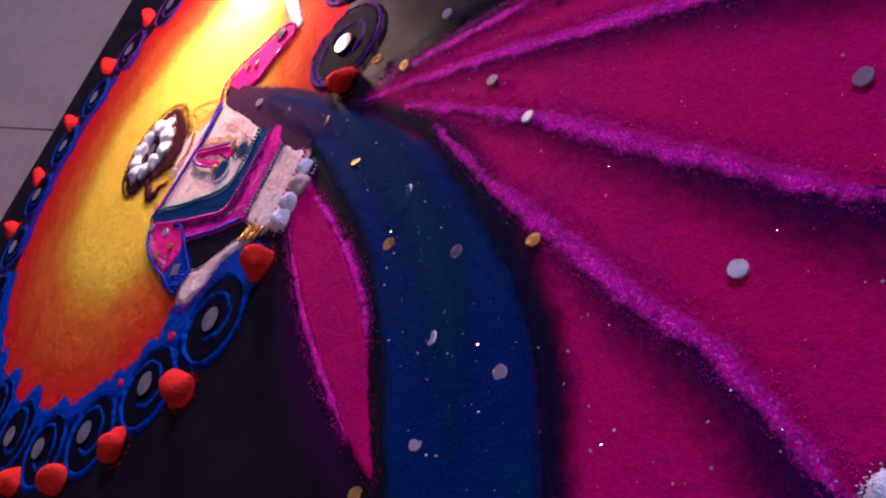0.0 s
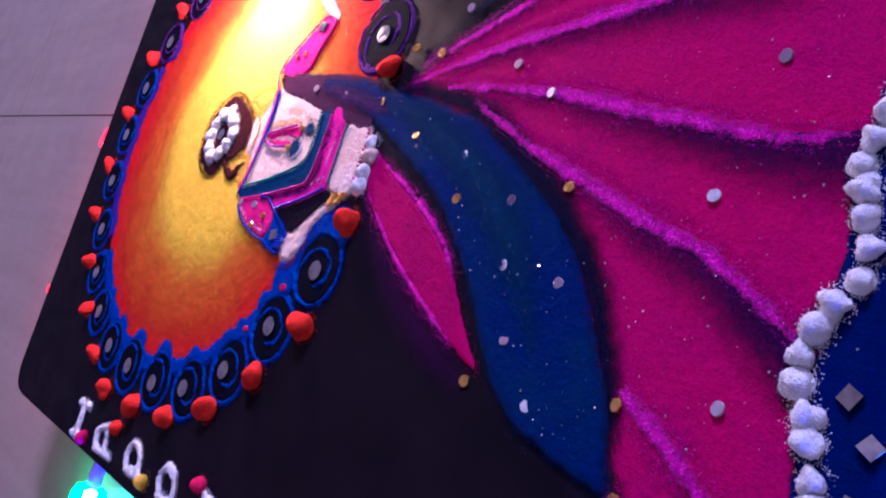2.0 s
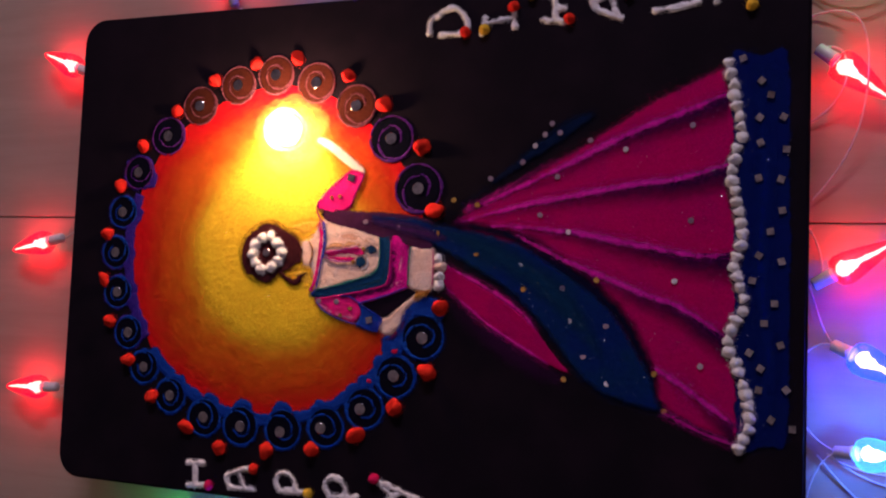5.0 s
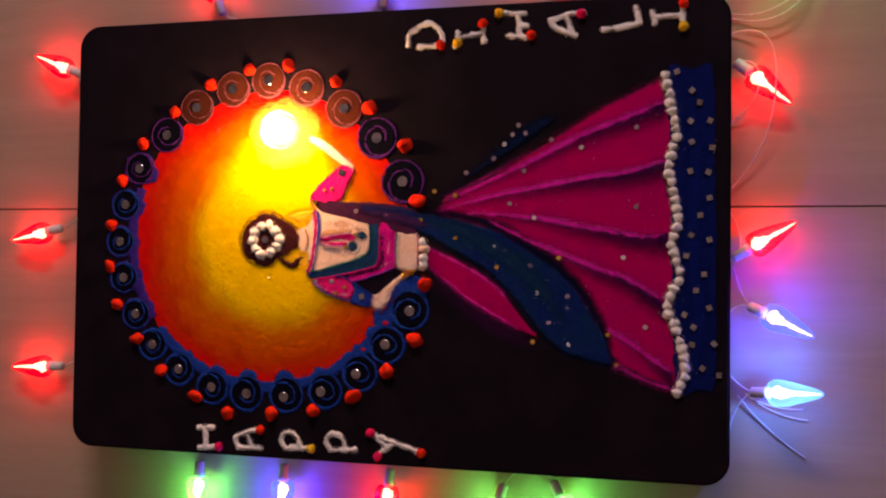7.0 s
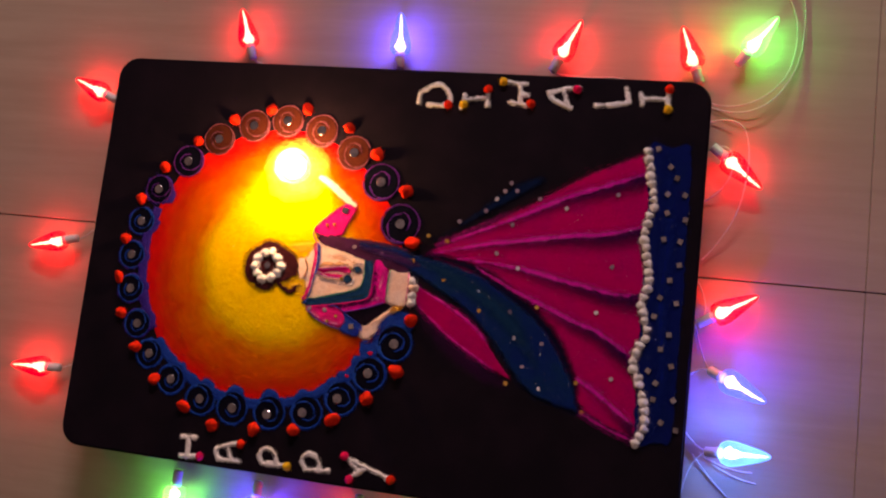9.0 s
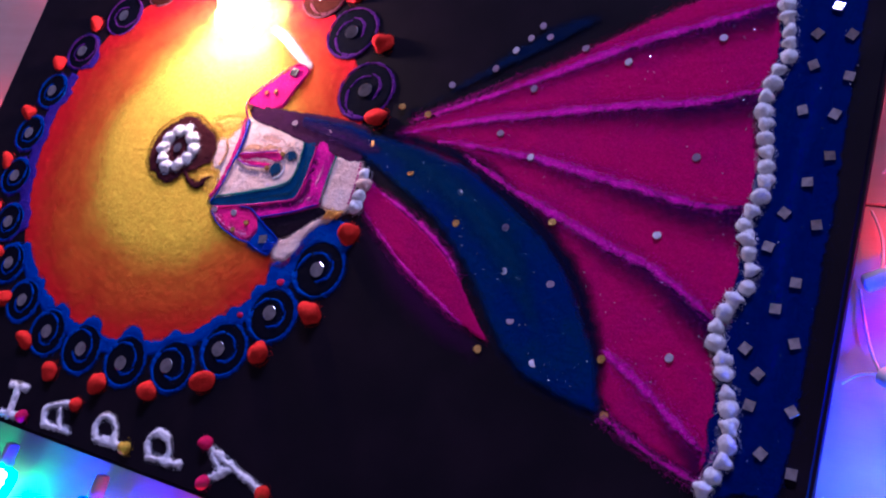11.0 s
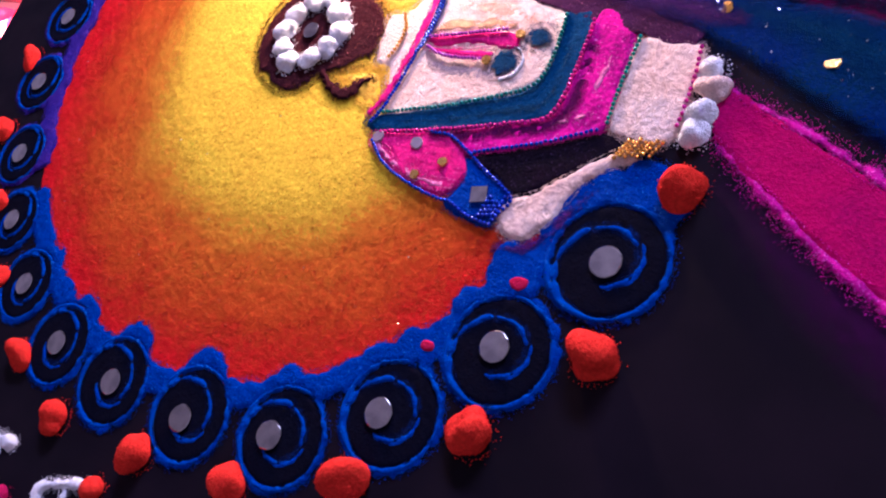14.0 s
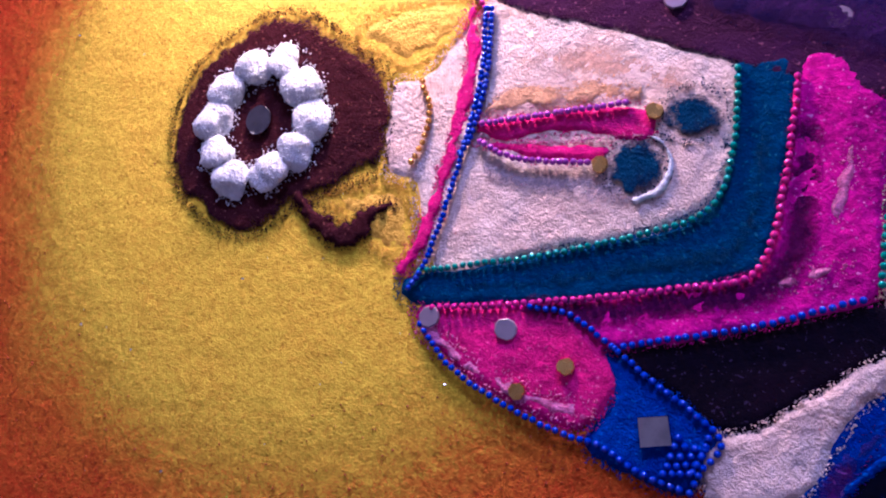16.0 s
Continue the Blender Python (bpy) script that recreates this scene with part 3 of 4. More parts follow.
def make_spiral(name, material, disc_material, haze_material, label):
    """A dark round bed with a raised ring that winds inwards to the mirror; radius 10 mm, scaled in use."""
    ob = tagged(new(name), label, "powder spiral", "spirals round the disc")
    heap("bed", lambda x, y: 9.2 - np.hypot(x, y), (-11, -11, 11, 11), 0.2, disc_material, ob, cell=0.5, rim=0.8, base=0.62, ragged=0.12, lumps=0.1, seed=21)
    turns = np.linspace(0, 690, 110)
    rad = np.interp(turns, (0, 90, 180, 230, 270, 310, 690), (4.2, 4.6, 5.3, 6.6, 8.2, 9.3, 9.4))
    line = np.stack([rad * np.cos(np.radians(turns)), rad * np.sin(np.radians(turns))], 1)
    heap("haze", stroke_of(line[:60], 3.0, 0.3), (-11.5, -11.5, 11.5, 11.5), 0.1, haze_material, ob, "thin dusting of powder along the spiral", cell=0.4, rim=0.5, base=0.85, ragged=0.5, lumps=0.1, seed=24)
    heap("ridge", stroke_of(line, 1.6, 0.1), (-11.5, -11.5, 11.5, 11.5), 0.95, material, ob, cell=0.33, rim=0.85, base=0.45, ragged=0.42, lumps=0.34, seed=22)
    curl = np.stack([(4.1 + 0.012 * turns[:26]) * np.cos(np.radians(turns[:26] - 25)), (4.1 + 0.012 * turns[:26]) * np.sin(np.radians(turns[:26] - 25))], 1)
    heap("curl", stroke_of(curl, 2.2, 0.75), (-11.5, -11.5, 11.5, 11.5), 0.35, material, ob, "thick inner end of the spiral", cell=0.33, rim=0.9, base=0.7, ragged=0.45, lumps=0.25, seed=23)
    return ob


spiral_kinds = {"blue": make_spiral("powder_spiral", M["blue_ridge"], M["dark"], M["blue_haze"], "raised royal blue powder spiral on a dark bed"),
                "violet": make_spiral("powder_spiral", M["violet_ridge"], M["dark"], M["violet_dust"], "raised violet powder spiral on a dark bed"),
                "mauve": make_spiral("powder_spiral", M["candlelit_ridge"], M["candlelit_bed"], M["candlelit_haze"], "raised mauve powder spiral, its bed browned by painted candle glow")}
used_kinds = set()
for cx, cy, rad in SPIRALS:
    # nearest the candle, its warm glow and haze are put into the spirals' colours
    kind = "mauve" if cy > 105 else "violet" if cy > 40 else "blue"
    away = math.degrees(math.atan2(cy - SUN[1], cx - SUN[0]))
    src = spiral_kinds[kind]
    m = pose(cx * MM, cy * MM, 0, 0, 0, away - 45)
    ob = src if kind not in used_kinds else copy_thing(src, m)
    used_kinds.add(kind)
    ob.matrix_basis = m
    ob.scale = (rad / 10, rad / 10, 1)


for x, y, r in ((11, -80.5, 2.7), (-8.5, -104, 2.3)):
    tagged(heap("rose_dot", lambda gx, gy: r - np.hypot((gx - x) * 0.72, gy - y), (x - 6, y - 6, x + 6, y + 6), 1.5, M["rose_dark"], cell=0.4, rim=1.3, ragged=0.4, origin=(x, y), seed=88), "small rose powder dot on the blue border", "powder dot")


# ---- mirrors and stones ----
def disc_stone(name, r, thick, n, material, label, category, seed, uneven=0.25):
    rng = random.Random(seed)
    bm = bmesh.new()
    lo, mid, hi = [], [], []
    for k in range(n):
        a, w = math.tau * (k + rng.uniform(-uneven, uneven)) / n, r * (1 + uneven * rng.uniform(-0.2, 0.16))
        for ring_, f, z in ((lo, 1.0, 0), (mid, 1.0, thick * 0.75), (hi, 0.93, thick)):
            ring_.append(bm.verts.new((w * f * math.cos(a) * MM, w * f * math.sin(a) * MM, z * MM)))
    for a, b in ((lo, mid), (mid, hi)):
        for k in range(n):
            bm.faces.new((a[k], a[(k + 1) % n], b[(k + 1) % n], b[k]))
    bm.faces.new(hi)
    bm.faces.new(lo[::-1])
    return tagged(part(name, bm, material, None, "", False), label, category)


def lay(src, first, x, y, z, tilt=3.0, size=1.0, rng=random.Random(5)):
    m = pose(x * MM, y * MM, z * MM, rng.uniform(-tilt, tilt), rng.uniform(-tilt, tilt), rng.uniform(0, 360))
    ob = src if first else copy_thing(src, m)
    ob.matrix_basis = m
    ob.scale = (size, size, 1)
    return ob


round_mirror = disc_stone("round_mirror", 4.5, 0.9, 26, M["mirror"], "small round mirror set in the middle of a powder spiral", "mirror", 1, 0.12)
round_mirror["group"] = "mirrors of the spirals"
for k, (cx, cy, rad) in enumerate(SPIRALS):
    cx, cy = ASIDE.get(k, (cx, cy))
    lay(round_mirror, k == 0, cx, cy, 1.15, 1.5, 0.78 + 0.013 * rad)

square_mirror = disc_stone("square_mirror", 4.9, 1.0, 4, M["mirror"], "small square mirror lying on the navy powder hem", "mirror", 4, 0.03)
square_mirror["group"] = "square mirrors of the hem"
SQUARES = [(257, 132), (269, 116), (275, 106), (268, 91), (283, 91), (269, 74), (285, 69), (268, 50), (282, 49), (276, 14), (283, 28), (269, -2),
           (265, -19), (283, -6), (271, -77), (279, -34), (273, -47), (283, -61), (264, -67), (270, -91), (287, -90), (278, -110), (291, -115)]
for k, (x, y) in enumerate(SQUARES):
    lay(square_mirror, k == 0, x, y, 1.35, 9, 0.70)
cuff_mirror = lay(square_mirror, False, -10.6, -57.6, 1.55, 3, 0.74)
cuff_mirror.rotation_euler[2] = radians(60)
tagged(cuff_mirror, "small square mirror lying on the blue powder cuff", group="mirrors of the sleeves")
tagged(lay(square_mirror, False, -31, 52.5, 1.6, 4, 0.8), "small square mirror lying on the upper pink sleeve", group="mirrors of the sleeves")

SILVER = [(82, 51), (127, 91), (122, 83), (133, 84), (115, 75), (106, 63), (-17, 18), (10, 14), (106.5, -13), (138, -28.5), (143.5, -51.5), (169.5, -54),
          (154, -76), (171, -94), (132, 52), (141, 12), (120, 24), (180, 71), (225, 21), (225, 87), (215, -21), (155, 78), (233, -78), (-38.9, -44.6), (-54.3, -44.4)]
GOLD = [(54, 35), (72.5, 31.5), (42, 10), (73, -5), (109.5, -30), (162, -22), (140.5, -93), (210, -110), (203, -85), (-27, -49.5), (-35, -55), (-18, -3),
        (-26.2, -13.2), (-40, 38), (-47, 37), (-55, 26)]
silver_stone = disc_stone("silver_sequin", 2.1, 0.7, 10, M["sequin"], "small round silver sequin lying on the powder", "sequin", 8)
gold_stone = disc_stone("gold_sequin", 2.3, 0.8, 8, M["gold"], "small round gold sequin lying on the powder", "sequin", 9)
silver_stone["group"], gold_stone["group"] = "silver sequins", "gold sequins"
for k, (x, y) in enumerate(SILVER):
    lay(silver_stone, k == 0, x, y, 1.35 if x > -15 else 1.55, 9, 1.0)
for k, (x, y) in enumerate(GOLD):
    lay(gold_stone, k == 0, x, y, 1.65 if x < 0 else (0.1 if (x, y) in ((140.5, -93), (210, -110)) else 1.3), 12, 0.72 if x < 0 else 1.0)

# ---- the wide fan of crimson powder with its folds ----
HEM = [(247, 131), (252, 108), (257, 81), (251, 59), (252, 40), (257, 22), (258, 6), (254, -12), (260, -36), (250, -60), (259, -84), (264, -111), (257, -130)]
band = tagged(new("navy_band"), "navy blue powder band along the board's end", "powder patch")
patch("ground", [(247, 136), (268, 137), (287, 135), (290, 60), (291, -40), (290, -124), (275, -130), (256, -131), (252, -60), (250, 60)], 0.9, M["hem"], "", parent=band, cell=1.4, rim=2.0, ragged=0.8, grains=0.5, stray=2.5, under=0.0, seed=31)
# blue bulbs' sheen on the band, painted as a brighter streak
streak("blue_streak", [(266, 124), (272, 60), (270, -10), (276, -70), (270, -122)], 22, 0.1, M["hem_sheen"], "painted sheen of blue bulb light along the band", parent=band, taper=0.4, cell=1.4, base=0.95, rim=1.0, ragged=1.0, lumps=0.15, seed=33)
fan = tagged(new("powder_fan"), "wide crimson powder fan with magenta folds", "powder patch")
hem_line = [tuple(p) for p in spline(HEM, steps=5)]
fan_line = [(51, 20), (96, 46), (137, 70), (196, 107)] + hem_line + [(232, -122), (212, -113), (197, -93), (180, -62), (150, -24), (112, -5), (60, 9)]
patch("ground", fan_line, 0.8, M["fan"], "", parent=fan, smooth=False, cell=1.1, rim=5.0, ragged=0.7, lumps=0.16, grains=0.6, stray=3.0, under=0.0, seed=41)
FOLDS = [[(66, 28), (121, 52), (157, 70), (186, 84), (215, 95), (249, 109)], [(60, 18.5), (98, 29), (142, 38), (185, 46), (216, 50), (250, 60)],
         [(84, 16), (120, 14), (150, 11), (176, 6), (205, 1), (229, -3), (252, -2)], [(104, 9), (138, -8), (169, -20), (198, -31.5), (220, -39), (250, -58)],
         [(203, -81), (226, -95), (256, -116)]]
for k, line in enumerate(FOLDS):
    a = np.array(line, float)
    reach = lambda x: np.interp(x, (a[0, 0], a[1, 0], a[-1, 0]), (3.0, 10.0, 24.0))
    below = lambda x, y: np.interp(x, a[:, 0], a[:, 1]) - y
    heap("fold", lambda x, y: np.minimum.reduce([reach(x) - below(x, y), below(x, y) + 2.0, x - a[0, 0], a[-1, 0] - x]), box_of(a, 26), 0.15, M["fold"], fan, "dark plum shaded fold",
         cell=1.3, base=1.05, rim=0.8, ragged=0.6, lumps=0.16, seed=50 + k, dust=lambda x, y: np.minimum(reach(x) - below(x, y), (x - a[0, 0]) * 0.3))
    streak("ridge", line, 10.0, 0.35, M["ridge"], "bright magenta raised fold", parent=fan, taper=0.35, cell=0.7, base=1.15, rim=2.6, ragged=1.0, lumps=0.24, grains=3.0, stray=2.2, under=1.05, seed=60 + k)
streak("ridge", [(210, -111), (232, -121), (257, -129)], 7, 0.4, M["ridge"], "bright magenta raised fold", parent=fan, cell=0.8, base=1.2, rim=2, ragged=0.8, grains=2.5, stray=1.6, under=0.6, seed=71)
streak("ridge", [(62, 27), (96, 45), (130, 65)], 3, 0.5, M["ridge"], "bright magenta raised fold", parent=fan, taper=0.5, cell=0.8, base=1.2, rim=2, ragged=0.8, grains=2.5, stray=1.6, under=0.6, seed=72)

streak("smear", [(58, 17), (89, 11), (115, 2), (139, -14), (161, -30), (181, -50), (195, -74), (203, -94)], 17, 0.2, M["smear"], "black powder smear along the swirl", parent=fan, taper=0.3, cell=1.3, base=1.1, rim=0.8, ragged=0.8, seed=75)

leaf = tagged(new("powder_leaf"), "narrow crimson powder leaf with magenta edges", "powder patch")
patch("ground", [(46, -13), (62, -19), (81, -30), (100, -41), (118, -56), (135, -77), (145, -89), (125, -82), (106, -71), (82, -56), (64, -43), (50, -31)], 1.15, M["leaf"], "", parent=leaf, cell=0.9, rim=2.0, ragged=0.5, grains=1.5, stray=2.0, under=0.0, seed=81)
streak("haze", [(56, -42), (84, -64), (112, -82), (138, -95)], 24, 0.05, M["leaf_haze"], "thin violet dusting on the black board", parent=leaf, taper=0.5, cell=1.3, base=0.1, rim=0.6, ragged=1.2, lumps=0.05, seed=84)
streak("ridge", [(48, -14), (81, -30), (104, -44), (119, -58)], 6.4, 0.6, M["leaf_edge"], "bright magenta raised edge", parent=leaf, taper=0.4, cell=0.7, base=1.0, rim=3.4, ragged=0.8, lumps=0.2, grains=3.0, stray=1.8, under=0.9, seed=82)
streak("ridge", [(51, -31), (80, -54), (106, -70), (128, -82)], 6.4, 0.6, M["leaf_edge"], "bright magenta raised edge", parent=leaf, taper=0.4, cell=0.7, base=1.0, rim=3.4, ragged=0.8, lumps=0.2, grains=3.0, stray=1.8, under=0.9, seed=83)

swirl = tagged(new("powder_swirl"), "long curved swirl of navy and teal powder", "powder patch")
patch("ground", [(-14, 26), (6, 25.5), (24, 24), (48, 18), (68, 15), (95, 9), (114, 2), (138, -13), (159, -27), (178, -45), (192, -66), (204, -88), (209, -112), (188, -110), (165, -103),
      (148, -90), (133, -71), (116, -52), (98, -35), (71, -19), (40, -3), (14, 7), (-12, 14)], 1.9, M["sash"], "", parent=swirl, cell=1.0, rim=5.0, ragged=0.7, lumps=0.15, grains=0.8, stray=1.6, under=1.0, seed=91)
streak("teal_streak", [(40, 12), (72, 3), (104, -13), (132, -32), (152, -54), (168, -78)], 26, 0.1, M["teal_dust"], "dark teal powder sheen", parent=swirl, taper=0.7, cell=1.2, base=2.0, rim=1.0, ragged=0.6, lumps=0.15, seed=92)
streak("violet_end", [(-12, 19), (8, 15), (30, 10), (48, 6)], 15, 0.1, M["violet_dust"], "dark violet powder end", parent=swirl, taper=0.5, cell=0.9, base=2.0, rim=1.0, ragged=0.6, lumps=0.15, seed=93)
patch("powder_swirl", [(50, 26), (70, 41), (88, 56), (120, 84), (141, 98), (158, 100), (158, 92), (137, 77), (96, 51), (62, 30)], 1.0, M["tail"], "thin tail of navy powder above the fan", cell=1.0, rim=3.0, ragged=0.8, grains=0.8, stray=2.5, under=0.0, seed=95)
patch("powder_swirl", [(-58, 29), (-40, 28), (-18, 26.5), (8, 25), (24, 23), (40, 17), (36, -4), (16, 1), (-6, 6), (-26, 12), (-50, 18)], 1.35, M["plum"], "dark plum powder band over the cream panel", grow=1.2, cell=0.6, rim=2.0, ragged=0.4, seed=97)

# white pinches along the hem
HEM_DOTS = spline([(248, 129), (252, 108), (257, 81), (251, 59), (252, 40), (257.5, 22), (258, 6), (254, -12), (260, -36), (250, -60), (259, -84), (264.5, -111), (258, -130)], steps=30)
lengths = np.concatenate([[0], np.cumsum(np.hypot(*np.diff(HEM_DOTS, axis=0).T))])
dot_meshes = [pinch("white_pinch", 4.2, 3.3, M["white"], k * 3.7, 0.75, 420) for k in range(4)]
rng = random.Random(12)
for k, s in enumerate(np.arange(0, lengths[-1] + 4, 7.5)):
    x, y = (np.interp(s, lengths, HEM_DOTS[:, c]) for c in (0, 1))
    ob = tagged(new("white_pinch", dot_meshes[k % 4]), "round pinch of white powder on the fan's hem", "powder dot", "white dots of the hem")
    ob.matrix_basis = pose((x + rng.uniform(-0.8, 0.8)) * MM, (y + rng.uniform(-0.6, 0.6)) * MM, 0.6 * MM, 0, 0, rng.uniform(0, 360))
    size = rng.uniform(0.80, 0.99)
    ob.scale = (size, size, size)

# red pinches round the ring
BALLS = [(-196, 111), (-160, 136), (-121, 148), (-83, 150), (-38, 134), (-6, 110), (27, 76), (40, 27), (46, -45.5), (38.5, -94.5), (13.5, -122.5), (-18, -146), (-55, -160),
         (-94, -164), (-137, -166), (-170, -152), (-205, -130), (-230, -101), (-252, -69), (-261, -33), (-260, 6), (-249, 48), (-228, 82)]
ball_meshes = [pinch("red_pinch", 6.2, 5.4, M["red"], 40 + k * 5.1, 0.75, 240) for k in range(4)]
for k, (x, y) in enumerate(BALLS):
    ob = tagged(new("red_pinch", ball_meshes[k % 4]), "round orange red pinch of powder beside the spirals", "powder dot", "red dots round the ring")
    size = 1.0 if x > -20 else (0.92 if y < -120 else 0.86)
    ob.matrix_basis = pose(x * MM, y * MM, -0.2 * MM, 0, 0, rng.uniform(0, 360))
    ob.scale = (size, size, size)

# ---- small shapes in the middle of the picture ----
patch("yellow_mound", [(-84, 11), (-77, 8), (-70, 5), (-62, 9), (-57, 15), (-58, 21), (-70, 20), (-80, 17)], 0.92, M["yellow"], "raised mound of yellow powder on the disc", cell=0.6, rim=5.0, lumps=0.45, ragged=0.8, grains=6.0, stray=1.6, seed=101)
patch("cream_patch", [(-72, 1), (-66, 3), (-60, 10), (-56, 18), (-52, 17), (-50, 4), (-51, -9), (-54, -21), (-57, -35), (-60, -30), (-63, -19), (-70, -15.5)], 0.92, M["cream"], "small cream powder patch beside the dark oval", grow=1.2, cell=0.5, rim=2.9, lumps=0.3, grains=6.0, seed=103)
patch("dark_oval", [(-127, -10), (-124, 4), (-111, 15), (-98, 17), (-86, 11), (-73, 1), (-71, -14), (-79, -19), (-89, -24), (-102, -32), (-114, -29), (-123, -21)], 1.2, M["brown"], "dark brown powder oval with a white ring on it", grow=1.6, cell=0.5, rim=3.6, ragged=1.1, lumps=0.25, grains=7.0, stray=1.3, seed=105)
streak("dark_curl", [(-89, -24), (-84, -27.5), (-79, -30.5), (-74.5, -29.5), (-72, -26), (-67.5, -24)], 6.2, 0.79, M["curl"], "small dark brown powder curl under the oval", taper=0.3, cell=0.5, base=0.99, rim=1.6, ragged=1.1, grains=6.0, seed=107)
FLORETS = [(-99, 5.5), (-92.8, 0), (-89, -7), (-91.7, -14), (-98, -19), (-107, -21), (-112.5, -15.5), (-114.5, -8), (-113.3, -1), (-107, 4.2)]
floret_meshes = [pinch("white_floret", 4.4, 2.1, M["white"], 90 + 3.3 * k, 0.8, 240) for k in range(3)]
for k, (x, y) in enumerate(FLORETS):
    ob = tagged(new("white_floret", floret_meshes[k % 3]), "little pinch of white powder in a ring", "powder dot", "white ring on the oval")
    ob.matrix_basis = pose(x * MM, y * MM, 1.2 * MM, 0, 0, 67 * k)
tagged(lay(round_mirror, False, -103, -7.5, 1.6, 3, 0.74), "small round mirror in the middle of the white ring", group="mirrors of the ring")

cream_panel = tagged(new("cream_patch"), "cream powder panel edged with beads", "powder patch")
patch("ground", [(-54, 18), (-47, 19), (-36, 17), (-20, 11), (-6, 6.5), (-4.5, -5), (-6, -17), (-17, -24.5), (-36, -29.5), (-55, -35), (-53, -10)], 1.12, M["cream"], "", parent=cream_panel, grow=1.8, steps=5, cell=0.5, rim=2.9, lumps=0.3, grains=6.0, seed=111)
streak("grey_smear", [(-48, -16), (-38, -17), (-27, -18), (-14, -19)], 7, 0.1, M["grey_dust"], "greyish powder smear", parent=cream_panel, taper=0.6, cell=0.5, base=1.2, rim=1.0, ragged=0.9, lumps=0.3, seed=171)
streak("rosy_smear", [(-47, 8), (-36, 7), (-24, 5), (-12, 2)], 9, 0.1, M["rosy_dust"], "warm rosy powder smear", parent=cream_panel, taper=0.6, cell=0.5, base=1.2, rim=1.0, ragged=0.9, lumps=0.3, seed=173)
teal_edge = tagged(new("teal_band"), "teal powder band bordering the cream panel", "powder patch")
patch("ground", [(-61, -38), (-46, -33.5), (-36, -31), (-17, -25), (-9, -21.5), (-5.2, -15), (-4.5, -5), (-5.5, 6.5), (-1, 7), (4, 6), (4.2, -14), (3, -27), (0, -30.5), (-15, -34.6), (-35, -39), (-57, -42)], 1.32, M["teal"], "", parent=teal_edge, grow=1.8, steps=4, cell=0.5, rim=2.9, lumps=0.22, grains=6.0, seed=113)
streak("dark_smear", [(-50, -38), (-34, -35.5), (-16, -30.5), (-2, -26), (0.5, -14), (0.5, 2)], 4.5, 0.1, M["teal_dot"], "dark blue powder smear", parent=teal_edge, taper=0.5, cell=0.5, base=1.4, rim=1.0, ragged=1.0, lumps=0.25, seed=175)
band_of_pink = tagged(new("pink_band"), "bright magenta powder band outside the teal one", "powder patch")
patch("ground", [(4.5, 6), (10, 8.5), (14, 4), (18.5, -2), (19, -16), (19.5, -31), (9, -36), (0, -39.4), (-19, -44.8), (-27, -41.5), (-42, -41), (-35, -39.5), (-15, -34.8), (0, -30.5), (3.4, -27), (4.6, -14)], 1.39, M["magenta"], "", parent=band_of_pink, grow=1.8, steps=4, cell=0.5, rim=2.9, lumps=0.3, grains=6.0, seed=115)
lower_sleeve = tagged(new("pink_sleeve"), "small hot pink powder shape with sequins", "powder patch")
patch("ground", [(-57, -43), (-46, -41.5), (-35, -40), (-29, -40), (-21, -45.5), (-18.5, -52), (-23, -59), (-32, -58), (-46, -53), (-54, -48)], 1.39, M["pink"], "", parent=lower_sleeve, grow=1.8, steps=5, cell=0.5, rim=2.9, lumps=0.28, grains=6.0, seed=117)
streak("pale_pink_edge", [(-55, -46.5), (-47, -51), (-38, -54.5), (-29, -56.5), (-23, -56)], 5.0, 0.23, M["pale_pink"], "pale pink powder edge", parent=lower_sleeve, cell=0.5, base=1.29, rim=1.8, ragged=0.8, lumps=0.25, grains=3.0, under=1.4, seed=151)
streak("plum_smear", [(-34, -40), (-22, -39.5), (-10, -36), (2, -32.5), (7, -26), (7.5, -14), (7, -6)], 7.5, 0.08, M["band_fold"], "dark plum powder smear", parent=band_of_pink, cell=0.5, base=1.45, rim=1.0, ragged=0.6, lumps=0.28, seed=153)
patch("blue_cuff", [(-20, -46.5), (-13, -49.5), (-6, -53), (-0.5, -57), (-2.5, -62), (-5, -65.5), (-13, -64.5), (-21, -61.5), (-17.5, -54)], 1.39, M["blue"], "small royal blue powder cuff with a mirror", grow=1.8, steps=5, cell=0.5, rim=2.9, grains=6.0, seed=119)
patch("ink_wedge", [(-18, -46), (-1, -40), (19, -32.5), (26, -35.5), (16, -44), (7, -51.5), (0, -55.5), (-8, -51)], 1.12, M["ink"], "black powder wedge below the magenta band", grow=1.8, steps=4, cell=0.5, rim=2.9, grains=6.0, seed=121)
patch("cream_strip", [(-2.5, -57), (2, -54.8), (7.5, -52), (16, -43.8), (24, -37.5), (31, -35.5), (32, -39), (27, -42), (20.5, -47), (16.8, -54.5), (13.5, -62.5), (6.5, -69), (0, -67.5), (-3.5, -62)], 1.65, M["cream"], "cream powder strip running to the gold beads", grow=0.9, ragged=0.7, steps=5, cell=0.5, rim=2.9, lumps=0.35, grains=6.0, seed=123)
patch("cream_block", [(21, -1.5), (30, -2), (39, -3), (40, -16), (39.8, -28), (36, -34), (28, -33.5), (21, -30.5), (20.5, -15)], 1.58, M["cream"], "cream powder block between two bead rows", grow=1.8, steps=4, cell=0.5, rim=2.9, lumps=0.3, grains=6.0, seed=125)
